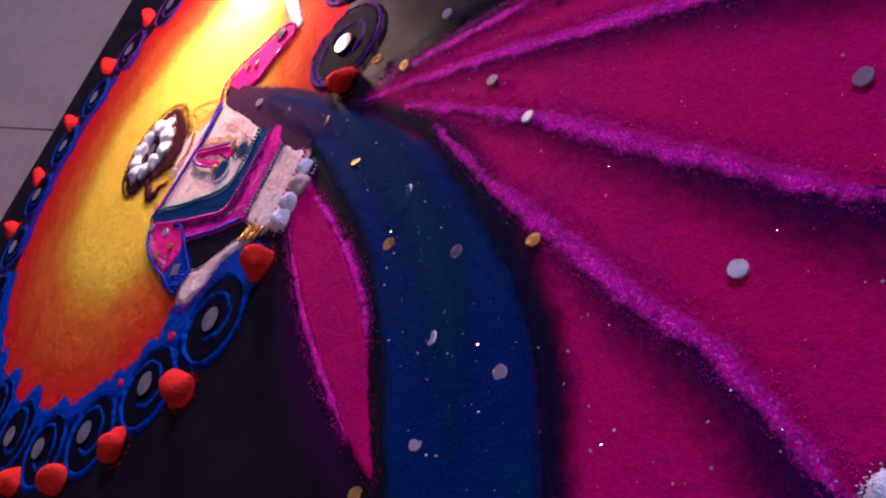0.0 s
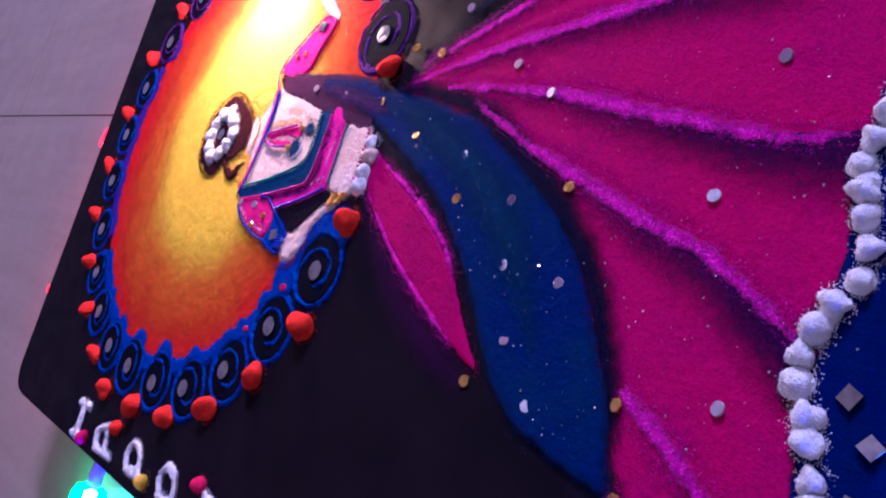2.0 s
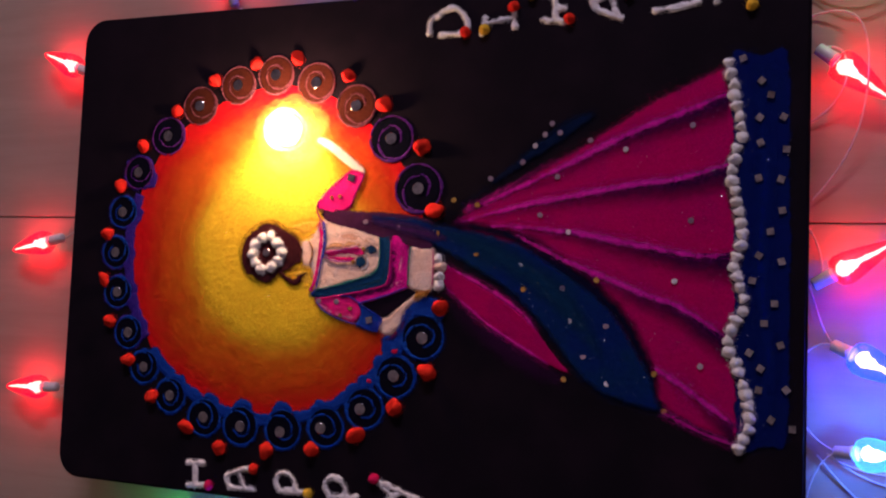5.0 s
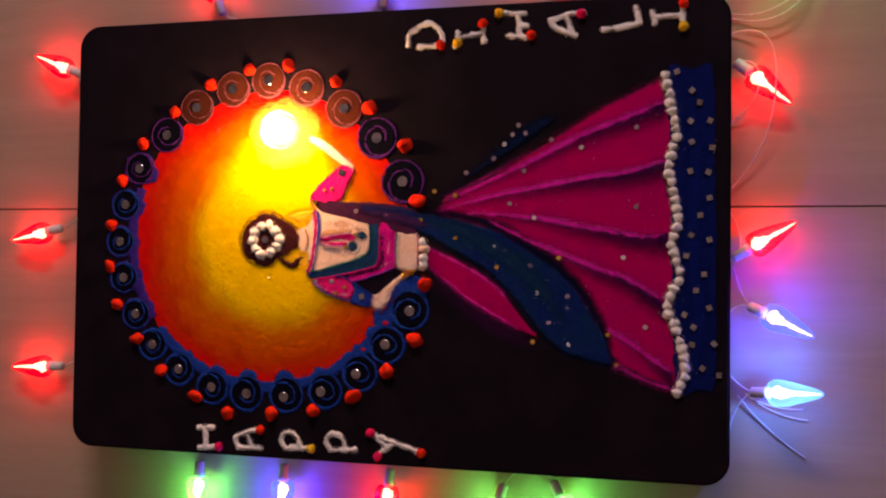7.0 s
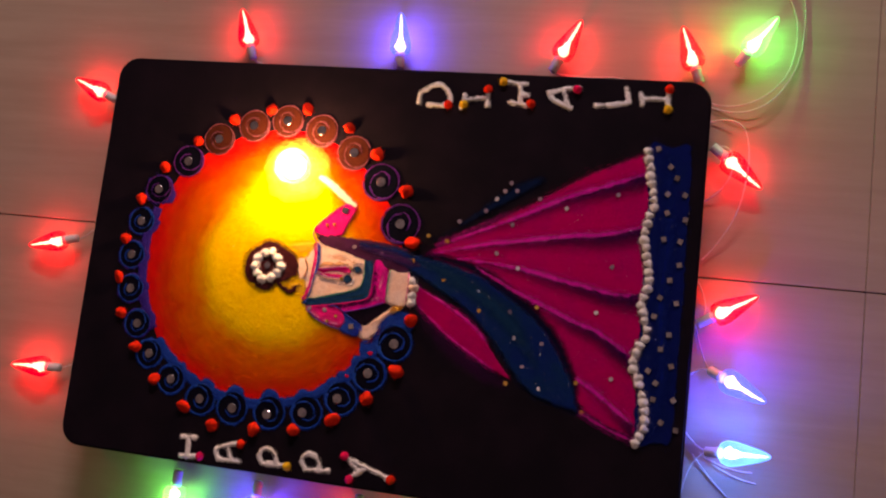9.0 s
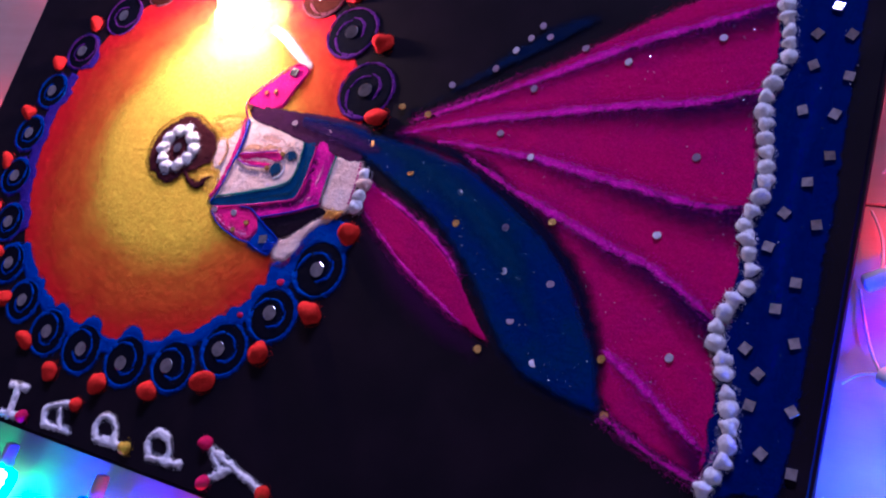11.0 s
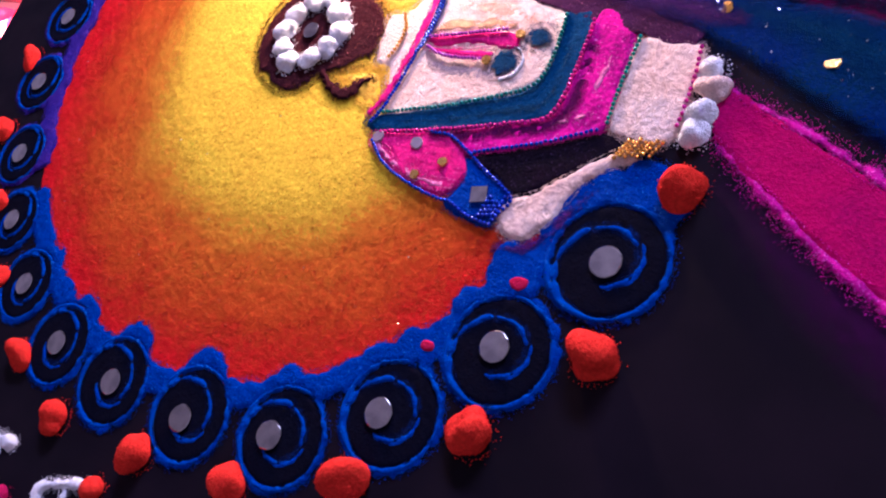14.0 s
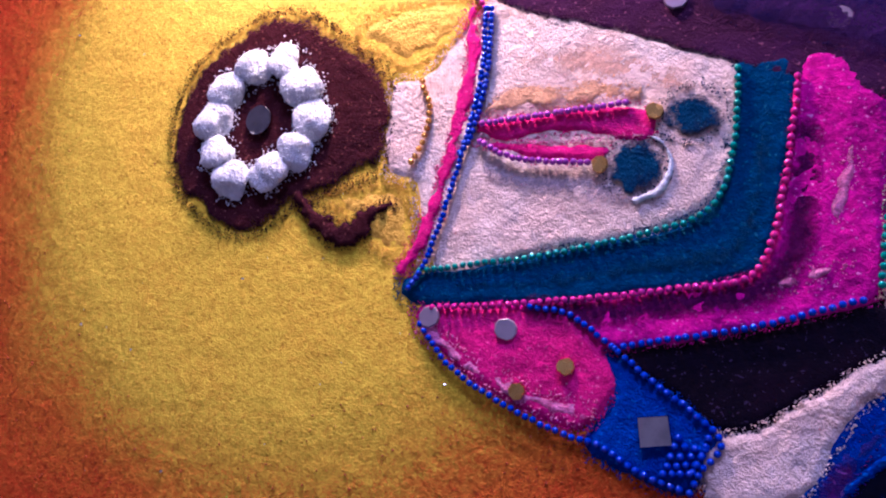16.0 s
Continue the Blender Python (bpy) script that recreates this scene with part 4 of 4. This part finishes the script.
patch("pink_sleeve", [(-59, 30), (-53, 39), (-46, 46), (-32, 57), (-26, 57), (-21.5, 54), (-27, 41), (-32, 29), (-45, 25)], 1.39, M["pink"], "upper hot pink powder shape beside the candle", grow=1.8, steps=4, cell=0.5, rim=2.9, lumps=0.28, grains=6.0, seed=127)
streak("cream_strip", [(-23, 58), (-38, 69), (-50, 78), (-60, 83)], 9, 1.19, M["cream"], "cream powder strip pointing to the candle", taper=0.2, cell=0.7, rim=2.0, lumps=0.3, grains=6.0, seed=129)
streak("pink_strip", [(-57, 17), (-55, 5), (-56, -11), (-58.5, -27), (-62, -36)], 4.6, 1.45, M["pink"], "narrow hot pink powder strip under blue beads", cell=0.5, rim=1.5, ragged=0.9, lumps=0.3, grains=7.0, seed=131)
patch("pink_ribbon", [(-52, -6), (-39, -3.5), (-28, -1.5), (-19, -2), (-17, -6), (-20, -9), (-34, -7.5), (-46, -10)], 1.58, M["pink"], "little hot pink powder ribbon on cream", grow=1.2, cell=0.5, rim=2.9, lumps=0.2, grains=6.0, seed=133)
patch("pink_ribbon", [(-52, -10), (-42, -12.5), (-28, -13), (-24, -11), (-26, -9), (-36, -9.5), (-45, -9)], 1.58, M["pink"], "little hot pink powder ribbon on cream", grow=1.2, cell=0.5, rim=2.9, lumps=0.2, grains=6.0, seed=135)
streak("ochre_smear", [(-50, -3.5), (-44, -0.5), (-37, -0.8), (-30, 0.6), (-22, 0.5)], 5.5, 0.2, M["ochre"], "thin ochre powder smear", parent=cream_panel, taper=0.4, cell=0.5, base=1.25, rim=1.4, ragged=0.9, lumps=0.3, grains=4.0, under=1.2, seed=137)
for x, y, k in ((-11.5, -3.0, 1), (-20.0, -13.0, 2)):
    tagged(heap("teal_dot", lambda gx, gy, x=x, y=y: 5.6 - np.hypot((gx - x), (gy - y) * 1.08), (x - 9, y - 9, x + 9, y + 9), 1.65, M["teal_dot"], cell=0.4, rim=2.4, ragged=1.5, grains=3.0, stray=0.7, under=1.3, grow=0.9, origin=(x, y), seed=140 + k), "round teal powder dot at a ribbon's end", "powder dot")
streak("white_arc", [(-21, -7.5), (-16.5, -8), (-14.0, -12), (-15.3, -17), (-19, -19)], 1.6, 1.85, M["white"], "thin white powder arc round a teal dot", cell=0.4, rim=0.6, grains=6.0, seed=145)
puff_mesh = [pinch("pale_puff", 4.1, 2.7, M[c], 130 + k, 0.85, 260) for k, c in enumerate(("white", "cream"))]
for k, (x, y) in enumerate(((43.4, -9.5), (46, -16), (44, -22.8), (44, -29.4))):
    ob = tagged(new("pale_puff", puff_mesh[k == 1]), "soft pinch of pale powder beside pink beads", "powder dot", "pale puffs")
    ob.matrix_basis = pose(x * MM, y * MM, 0.3 * MM, 0, 0, 50 * k)


patch("yellow_mound", [(-83, -22), (-75, -20), (-67, -19), (-62, -25), (-60, -33), (-66, -34), (-72, -31.5), (-78, -27)], 0.7, M["yellow"], "raised mound of yellow powder by the dark curl", cell=0.6, rim=4.0, lumps=0.45, ragged=0.9, grains=6.0, stray=1.6, seed=102)
streak("pale_pink_edge", [(3, -32), (9, -29.5), (15, -27)], 4.4, 0.2, M["pale_pink"], "pale pink powder", parent=band_of_pink, taper=0.5, cell=0.5, base=1.4, rim=1.6, ragged=1.0, lumps=0.25, grains=2.5, under=1.3, seed=161)
streak("pale_pink_edge", [(12.5, -20), (13.8, -12), (13.5, -4)], 3.6, 0.2, M["pale_pink"], "pale pink powder", parent=band_of_pink, taper=0.7, cell=0.5, base=1.4, rim=1.6, ragged=1.0, lumps=0.25, grains=2.0, under=1.3, seed=163)
streak("pale_pink_edge", [(-45, -9.6), (-36, -9.6), (-28, -8.4), (-21, -7.4)], 1.8, 0.25, M["pale_pink"], "thin pale pink line between two ribbons", taper=0.4, cell=0.4, base=1.75, rim=0.9, ragged=0.6, grains=2.0, under=1.6, seed=165)
streak("umber_smear", [(22, -32), (27, -32), (32, -32.4), (35, -33.5)], 3.2, 0.15, M["brown"], "dark brown powder smear by the gold beads", taper=0.6, cell=0.4, base=1.55, rim=0.8, ragged=0.9, grains=3.0, under=1.4, seed=167)
streak("violet_smear", [(0, -72), (8, -70.5), (15, -64.5), (18.5, -57), (22.5, -50)], 6.0, 0.3, M["violet_edge"], "violet powder smear between the cream strip and a spiral", taper=0.4, cell=0.5, base=0.9, rim=1.4, ragged=1.0, grains=3.0, under=0.7, seed=169)


# ---- bead chains ----
def bead_mesh(material):
    bm = bmesh.new()
    bmesh.ops.create_uvsphere(bm, u_segments=8, v_segments=6, radius=0.66 * MM)
    me = bpy.data.meshes.new("bead")
    bm.to_mesh(me)
    bm.free()
    me.materials.append(material)
    me.shade_smooth()
    return me


BEADS = {c: bead_mesh(M["bead_" + c]) for c in ("blue", "green", "pink", "violet", "gold")}


def chain(pts, colour, z, label, pitch=1.5, name="bead_chain"):
    line = spline(pts)
    at = np.concatenate([[0], np.cumsum(np.hypot(*np.diff(line, axis=0).T))])
    ob = tagged(new(name), label, "bead chain")
    ob.location = (line[0][0] * MM, line[0][1] * MM, z * MM)
    r = random.Random(len(pts) * 31 + int(at[-1]))
    for s in np.arange(0, at[-1], pitch):
        bead = new("bead", BEADS[colour])
        bead.parent = ob
        bead.location = ((np.interp(s, at, line[:, 0]) - line[0][0] + r.uniform(-0.12, 0.12)) * MM, (np.interp(s, at, line[:, 1]) - line[0][1] + r.uniform(-0.12, 0.12)) * MM, r.uniform(-0.1, 0.15) * MM)
    return ob


chain([(-65, 2), (-62, -4), (-62.5, -11), (-65, -16)], "gold", 1.72, "short chain of gold beads on cream powder")
chain([(-53.5, 17), (-52, 4), (-53, -9), (-54.5, -21), (-57, -34), (-60, -40)], "blue", 2.05, "chain of blue beads along a pink strip", 1.2)
chain([(-52.3, 17), (-50.9, 4), (-51.9, -8), (-54, -13)], "blue", 1.98, "second chain of blue beads along a pink strip", 1.25)
chain([(-58, -36), (-47, -33.5), (-36, -31), (-17, -25), (-8, -21), (-4.5, -15), (-4, -5), (-4.8, 5)], "green", 1.98, "chain of green beads round the cream panel")
chain([(-54, -42.5), (-38, -39.8), (-24, -37), (-10, -33.6), (0, -31), (3.4, -26), (4.6, -14), (4.8, 4.5)], "pink", 1.91, "chain of pink beads round the teal band")
chain([(-19, -45), (-5, -40.8), (1, -39), (9, -35.8), (19, -31.6)], "blue", 1.91, "chain of blue beads below the magenta band")
chain([(-56, -46), (-51, -51), (-46, -54.3), (-35, -58.5), (-25, -61), (-19, -61.6), (-13, -64.4), (-4, -66)], "blue", 1.65, "chain of blue beads round a pink shape")
chain([(-35, -40), (-28, -40.4), (-20, -44.6), (-13, -49), (-4, -54), (0, -57.5), (-2.4, -62), (-4, -66)], "blue", 1.78, "chain of blue beads round a blue cuff")
chain([(-2, -57), (-3, -60.5), (-4.6, -64)], "blue", 1.85, "short chain of blue beads on the cuff")
chain([(-53, 16), (-60, 30), (-47, 46), (-31, 58), (-21, 54), (-26, 42), (-31, 30)], "pink", 1.72, "chain of pink beads round the upper pink shape")
chain([(20.8, -1), (20, -15), (20, -29.5)], "green", 1.98, "chain of green beads beside the cream block")
chain([(39, -3), (40, -16), (39.5, -29.5)], "pink", 1.98, "chain of pink beads beside the cream block", 1.9)
chain([(-50, -6.5), (-36, -4), (-22, -1.5)], "violet", 2.31, "thin chain of violet beads on a pink ribbon", 1.3)
chain([(-50, -10), (-42, -13), (-28, -13)], "violet", 2.24, "thin chain of violet beads on a pink ribbon", 1.3)
for k in range(7):
    chain([(25.6 + 1.6 * k, -39.8 + 0.3 * k + 0.5 * (k % 2)), (26.8 + 1.6 * k, -37 + 0.25 * k), (28.4 + 1.6 * k, -34 + 0.2 * k)], "gold", 2.2 + 0.25 * (k % 3), "short chain of gold beads across the cream strip", 1.25)
for k in range(4):
    chain([(-8.4 + 1.4 * k, -64.0 + 0.3 * k), (-6.6 + 1.5 * k, -57.6 - 0.3 * k)], "blue", 1.95, "short row of blue beads on the cuff", 1.6)


# ---- words of white powder ----
def letter(char, strokes):
    lines = [spline(s, steps=5) for s in strokes]
    every = np.concatenate(lines)
    def field(x, y):
        return np.maximum.reduce([stroke_of(l, 4.9)(x, y) for l in lines])
    ob = heap("letter", field, box_of(every, 4), 1.7, M["white"], cell=0.6, rim=1.8, ragged=1.25, lumps=0.5, grains=7.0, stray=1.0, under=0.0, origin=centre_of(every), seed=200 + int(every[0][0]))
    return tagged(ob, "white powder letter " + char + " strewn on the black board", "letter", "letters of the greeting")


letter("H", [[(-167, -181), (-152, -180)], [(-160, -181), (-159, -199)], [(-166, -199), (-149, -198)]])
letter("A", [[(-126, -197), (-105, -196)], [(-130, -190), (-125, -185), (-108, -180)], [(-130, -189), (-126, -197)], [(-119, -184), (-113, -196)]])
letter("P", [[(-82, -195), (-59, -194)], [(-82, -195), (-85, -188), (-81, -181), (-73, -182), (-68, -188), (-68, -194)]])
letter("P", [[(-38, -194), (-15, -193)], [(-38, -193), (-42, -187), (-38, -180), (-30, -181), (-25, -187), (-25, -193)]])
letter("Y", [[(-0, -178), (45, -192)], [(6, -196), (15, -189), (20, -185)], [(3, -180), (13, -188)]])
letter("D", [[(29, 164), (29, 173), (36, 179), (46, 183), (55, 178), (59, 169), (58, 163)], [(38, 162), (58, 163)]])
letter("I", [[(73, 173), (71, 162)], [(74, 169), (95, 172)], [(95, 178), (96, 165)]])
letter("W", [[(114, 188), (131, 187)], [(125, 187), (127, 177), (133, 177)], [(126, 176), (127, 168)], [(117, 169), (133, 166)]])
letter("A", [[(153, 180), (168, 184), (181, 185)], [(153, 179), (160, 172), (174, 166)], [(167, 183), (171, 168)]])
letter("L", [[(224, 187), (227, 174)], [(197, 170), (210, 171), (227, 174)]])
letter("I", [[(237, 183), (239, 173)], [(239, 178), (261, 179)], [(262, 185), (262, 171)]])
DABS = [(-145, -197, "rose"), (-105, -180, "red"), (-56, -194, "yellow"), (-1, -177, "rose"), (6, -197, "rose"), (45, -192, "red"), (58, 163, "red"), (73, 164, "yellow"),
        (95, 180, "red"), (109, 188, "yellow"), (137, 168, "red"), (179, 184, "rose"), (262, 188, "red"), (262, 169, "yellow")]
dab_meshes = {c: pinch("colour_dab", 4.0, 4.0, M[c], 170 + len(c), 0.25) for c in ("rose", "red", "yellow")}
for x, y, c in DABS:
    ob = tagged(new("colour_dab", dab_meshes[c]), dict(rose="rose", red="red", yellow="yellow")[c] + " powder dab at the end of a letter", "powder dot", "dabs on the letters")
    ob.matrix_basis = pose(x * MM, y * MM, -0.1 * MM, 0, 0, x * 7)

# ---- burning tea light ----
candle = tagged(new("tea_light"), "small burning tea light in a shallow clear cup", "candle")
candle.location = (FLAME_AT.x, FLAME_AT.y, 1.0 * MM)
part("cup", lathe([(15.0, 0), (16.6, 0.6), (17.4, 6), (17.7, 10.6), (17.2, 11), (16.8, 10.4), (16.4, 6), (15.8, 1.4)], 44), M["glass"], candle, "shallow clear cup")
part("wax", lathe([(12.6, 1), (13.0, 5.2), (11.2, 4.9), (6, 4.6), (1.5, 4.8)], 44), M["wax"], candle, "molten pale wax")
wick = part("wick", lathe([(0.7, 4), (0.65, 8), (0.9, 11), (0.3, 12)], 8), M["wick"], candle)
part("flame", lathe([(0.5, 8), (4.0, 9.5), (7.0, 13), (7.8, 17), (6.4, 22), (3.4, 26.5), (1.4, 29.5), (0.2, 32)], 20), M["flame"], wick, "bright yellow flame")

# ---- string of lights round the board ----
def bulb(shade):
    """A pointed coloured cap on a milky socket; lies along +x from its socket's end."""
    ob = tagged(new("light_bulb"), dict(red="lit red pointed cap", green="lit green pointed cap", blue="lit blue pointed cap", cyan="lit pale blue pointed cap")[shade] + " of a string light on the floor", "fairy light", "bulbs of the light string")
    turn = Matrix.Rotation(math.pi / 2, 4, "Y")
    for name, rows, mat in (("socket", [(2.6, 0), (4.4, 1), (4.6, 11), (5.0, 12), (5.0, 16), (4.2, 16.5)], M["socket"]),
                            ("cap", [(4.4, 15), (9.5, 17), (11.2, 21), (11.0, 27), (9.4, 34), (7.6, 41), (5.8, 48), (4.0, 54), (2.2, 58), (0.5, 59.5)], M["cap_" + shade]),):
        bm = lathe(rows, 18)
        bm.transform(turn)
        cap = part(name, bm, mat, ob)
    bm = lathe([(1.0, 18), (4.6, 20), (5.6, 23), (5.0, 26), (3.6, 28), (4.2, 30), (2.4, 33), (1.6, 37), (2.0, 39), (1.3, 43), (1.6, 46), (0.9, 51), (1.1, 54), (0.4, 57)], 11)
    jag = random.Random(19)
    for v in bm.verts:
        f = jag.uniform(0.45, 1.25)
        v.co.x, v.co.y, v.co.z = v.co.x * f, v.co.y * f, v.co.z + jag.uniform(-0.9, 0.9) * MM
    bm.transform(turn)
    part("filament", bm, M["led"], cap, "bright clear light inside the cap", False)
    return ob


COLOURS = dict(red=(1.0, 0.010, 0.016), green=(0.010, 1.0, 0.16), blue=(0.05, 0.035, 1.0), cyan=(0.05, 0.24, 1.0))
BULBS = [((-166, 211), (-186, 265), "red"), ((-4, 208), (-9, 260), "blue"), ((150, 211), (170, 255), "red"), ((290, 206), (272, 256), "red"),
         ((-318, 158), (-368, 178), "red"), ((-338, 4), (-392, -8), "red"), ((-333, -134), (-389, -137), "red"),
         ((-181, -219), (-184, -274), "green"), ((-95, -217), (-97, -270), "blue"), ((9, -215), (2, -266), "red"), ((113, -222), (99, -270), "green"), ((156, -216), (177, -262), "green"),
         ((306, 146), (350, 110), "red"), ((305, -20), (353, 9), "red"), ((318, -60), (374, -88), "blue"), ((320, -132), (386, -125), "cyan"), ((322, 225), (352, 268), "green")]
bulb_kinds = {}
for (x0, y0), (x1, y1), shade in BULBS:
    up = 33 if shade in ("blue", "cyan") and x0 > 300 else 0
    m = pose(x0 * MM, y0 * MM, FLOOR_Z + 0.0116, 0, -up, math.degrees(math.atan2(y1 - y0, x1 - x0)))
    if shade in bulb_kinds:
        ob = copy_thing(bulb_kinds[shade], m)
    else:
        ob = bulb_kinds[shade] = bulb(shade)
        ob.matrix_basis = m
    power = BULB_POWER * dict(red=1.0, green=1.1, blue=2.9, cyan=2.4)[shade]
    at = m @ Vector((0.031, 0, 0.0075))
    lamp("bulb_glow", "POINT", power, COLOURS[shade], Matrix.Translation(at), 0.0032)


def wire(pts, label):
    cu = bpy.data.curves.new("string_wire", "CURVE")
    cu.dimensions, cu.bevel_depth, cu.bevel_resolution = "3D", 0.0007, 1
    sp = cu.splines.new("NURBS")
    sp.points.add(len(pts) - 1)
    for p, (x, y, z) in zip(sp.points, pts):
        p.co = (x * MM, y * MM, FLOOR_Z + z * MM, 1)
    sp.use_endpoint_u, sp.order_u = True, 4
    cu.materials.append(M["wire"])
    return tagged(new("string_wire", cu), label, "wire")


for pts in ([(302, 190, 2), (318, 184, 6), (345, 190, 12), (368, 215, 8), (378, 250, 3), (372, 300, 1), (340, 330, 1)],
            [(303, 186, 2), (322, 178, 8), (348, 182, 12), (372, 212, 6), (384, 250, 2), (380, 300, 1)],
            [(303, 172, 2), (330, 178, 10), (340, 150, 14), (338, 110, 18), (330, 70, 8), (305, 40, 3)],
            [(303, 95, 3), (320, 106, 8), (330, 130, 12), (322, 150, 12), (306, 146, 8)],
            [(303, 20, 3), (312, 4, 8), (314, -10, 8), (307, -22, 9)],
            [(304, -20, 3), (309, -40, 6), (313, -54, 8), (319, -60, 9)],
            [(303, -66, 3), (310, -58, 6), (318, -60, 9)],
            [(303, -118, 3), (312, -130, 6), (322, -132, 9)],
            [(303, -172, 2), (305, -150, 4), (312, -138, 8), (322, -132, 9)],
            [(316, -134, 6), (330, -146, 6), (348, -154, 2), (366, -155, 1)],
            [(316, -136, 6), (328, -142, 8), (346, -147, 4), (362, -146, 2)],
            [(310, -136, 4), (322, -152, 3), (342, -172, 1), (364, -186, 1)],
            [(-166, 211, 9), (-150, 204, 5), (-80, 202, 2), (-20, 204, 4), (-4, 208, 9)],
            [(150, 211, 9), (180, 206, 5), (215, 216, 3), (230, 204, 3), (290, 206, 9)],
            [(-303, 60, 2), (-312, 30, 4), (-322, 10, 8), (-338, 4, 9)],
            [(-303, -110, 2), (-312, -126, 5), (-333, -134, 9)],
            [(113, -222, 9), (120, -212, 6), (135, -209, 3), (150, -211, 6), (156, -216, 9)]):
    wire(pts, "thin clear wire of the light string")

# ---- glitter ----
rng = random.Random(77)
verts, faces = [], []
AREAS = [((70, -100, 250, 110), inside_of(np.array(fan_line, float)), 1.2, 240), ((20, -110, 205, 20), None, 2.0, 140), ((-225, -125, 15, 110), sun_field, 0.6, 190), ((255, -125, 290, 130), None, 1.3, 50)]
sash_field = inside_of(spline([(20, 24), (68, 15), (114, 2), (159, -27), (192, -66), (209, -112), (165, -103), (133, -71), (98, -35), (40, -3)], True))
for (x0, y0, x1, y1), field, z, count in AREAS:
    made = 0
    while made < count:
        x, y = rng.uniform(x0, x1), rng.uniform(y0, y1)
        f = field or (sash_field if x1 < 250 else None)
        if f is not None and f(np.array([x]), np.array([y]))[0] < 5:
            continue
        made += 1
        r, a = rng.choice((0.10, 0.12, 0.14, 0.18, 0.30)), rng.uniform(0, 6.28)
        tilt = Euler((rng.uniform(-0.6, 0.6), rng.uniform(-0.6, 0.6), a)).to_matrix()
        base = len(verts)
        for dz in (0.0, 0.08):
            for u, v in ((-1, -0.75), (1, -0.75), (1, 0.75), (-1, 0.75)):
                p = tilt @ Vector((u * r, v * r, dz)) + Vector((x, y, z + 0.25))
                verts.append(p * MM)
        faces += [[base + i for i in q] for q in ((3, 2, 1, 0), (4, 5, 6, 7), (0, 1, 5, 4), (1, 2, 6, 5), (2, 3, 7, 6), (3, 0, 4, 7))]
tagged(mesh_object("glitter", verts, faces, M["silver"], smooth=False), "tiny silver glitter flakes strewn over the powder", "glitter", kind="stuff")

# ---- crumbs of darker powder on the round ground ----
grit = np.random.RandomState(91)
gx, gy = grit.uniform(-230, 25, 9000), grit.uniform(-135, 105, 9000)
depth = np.hypot(gx - SUN[0], gy - SUN[1])
clump = value_noise(gx, gy, 14.0, 92) + 0.6 * value_noise(gx, gy, 5.0, 93)
chosen = (depth < 124) & (grit.rand(9000) < np.clip(0.30 + 0.5 * clump, 0.02, 0.8) * np.where(depth > 66, 0.75, 0.12))
gx, gy = gx[chosen], gy[chosen]
size = grit.uniform(0.12, 0.38, len(gx))
corners = np.array([(1, 0, 0), (0, 1, 0), (-1, 0, 0), (0, -1, 0), (0, 0, 1), (0, 0, -1)], float)
verts = np.stack([gx, gy, np.full(len(gx), 0.62)], 1)[:, None, :] + corners[None] * grit.uniform(0.5, 1.3, (len(gx), 6, 1)) * size[:, None, None]
sides = np.array([(0, 1, 4), (1, 2, 4), (2, 3, 4), (3, 0, 4), (1, 0, 5), (2, 1, 5), (3, 2, 5), (0, 3, 5)])
faces = (sides[None] + 6 * np.arange(len(gx))[:, None, None]).reshape(-1, 3)
tagged(mesh_object("powder_crumbs", verts.reshape(-1, 3) * MM, faces, M["crumb"], smooth=False), "tiny dark red crumbs strewn over the orange powder", "crumbs", kind="stuff")

# ---- floor tiles ----
for i in range(-3, 3):
    for j in range(-5, 5):
        x0, x1 = max(447 + 1200 * i, -2400), min(447 + 1200 * (i + 1), 2400)
        y0, y1 = max(24 + 600 * j, -2400), min(24 + 600 * (j + 1), 2400)
        if x1 - x0 < 5 or y1 - y0 < 5:
            continue
        slab("tile", (x0 + 0.15) * MM, (y0 + 0.5) * MM, FLOOR_Z - 0.01, (x1 - 0.15) * MM, (y1 - 0.5) * MM, FLOOR_Z, M["tile"], floor, 0.0006)
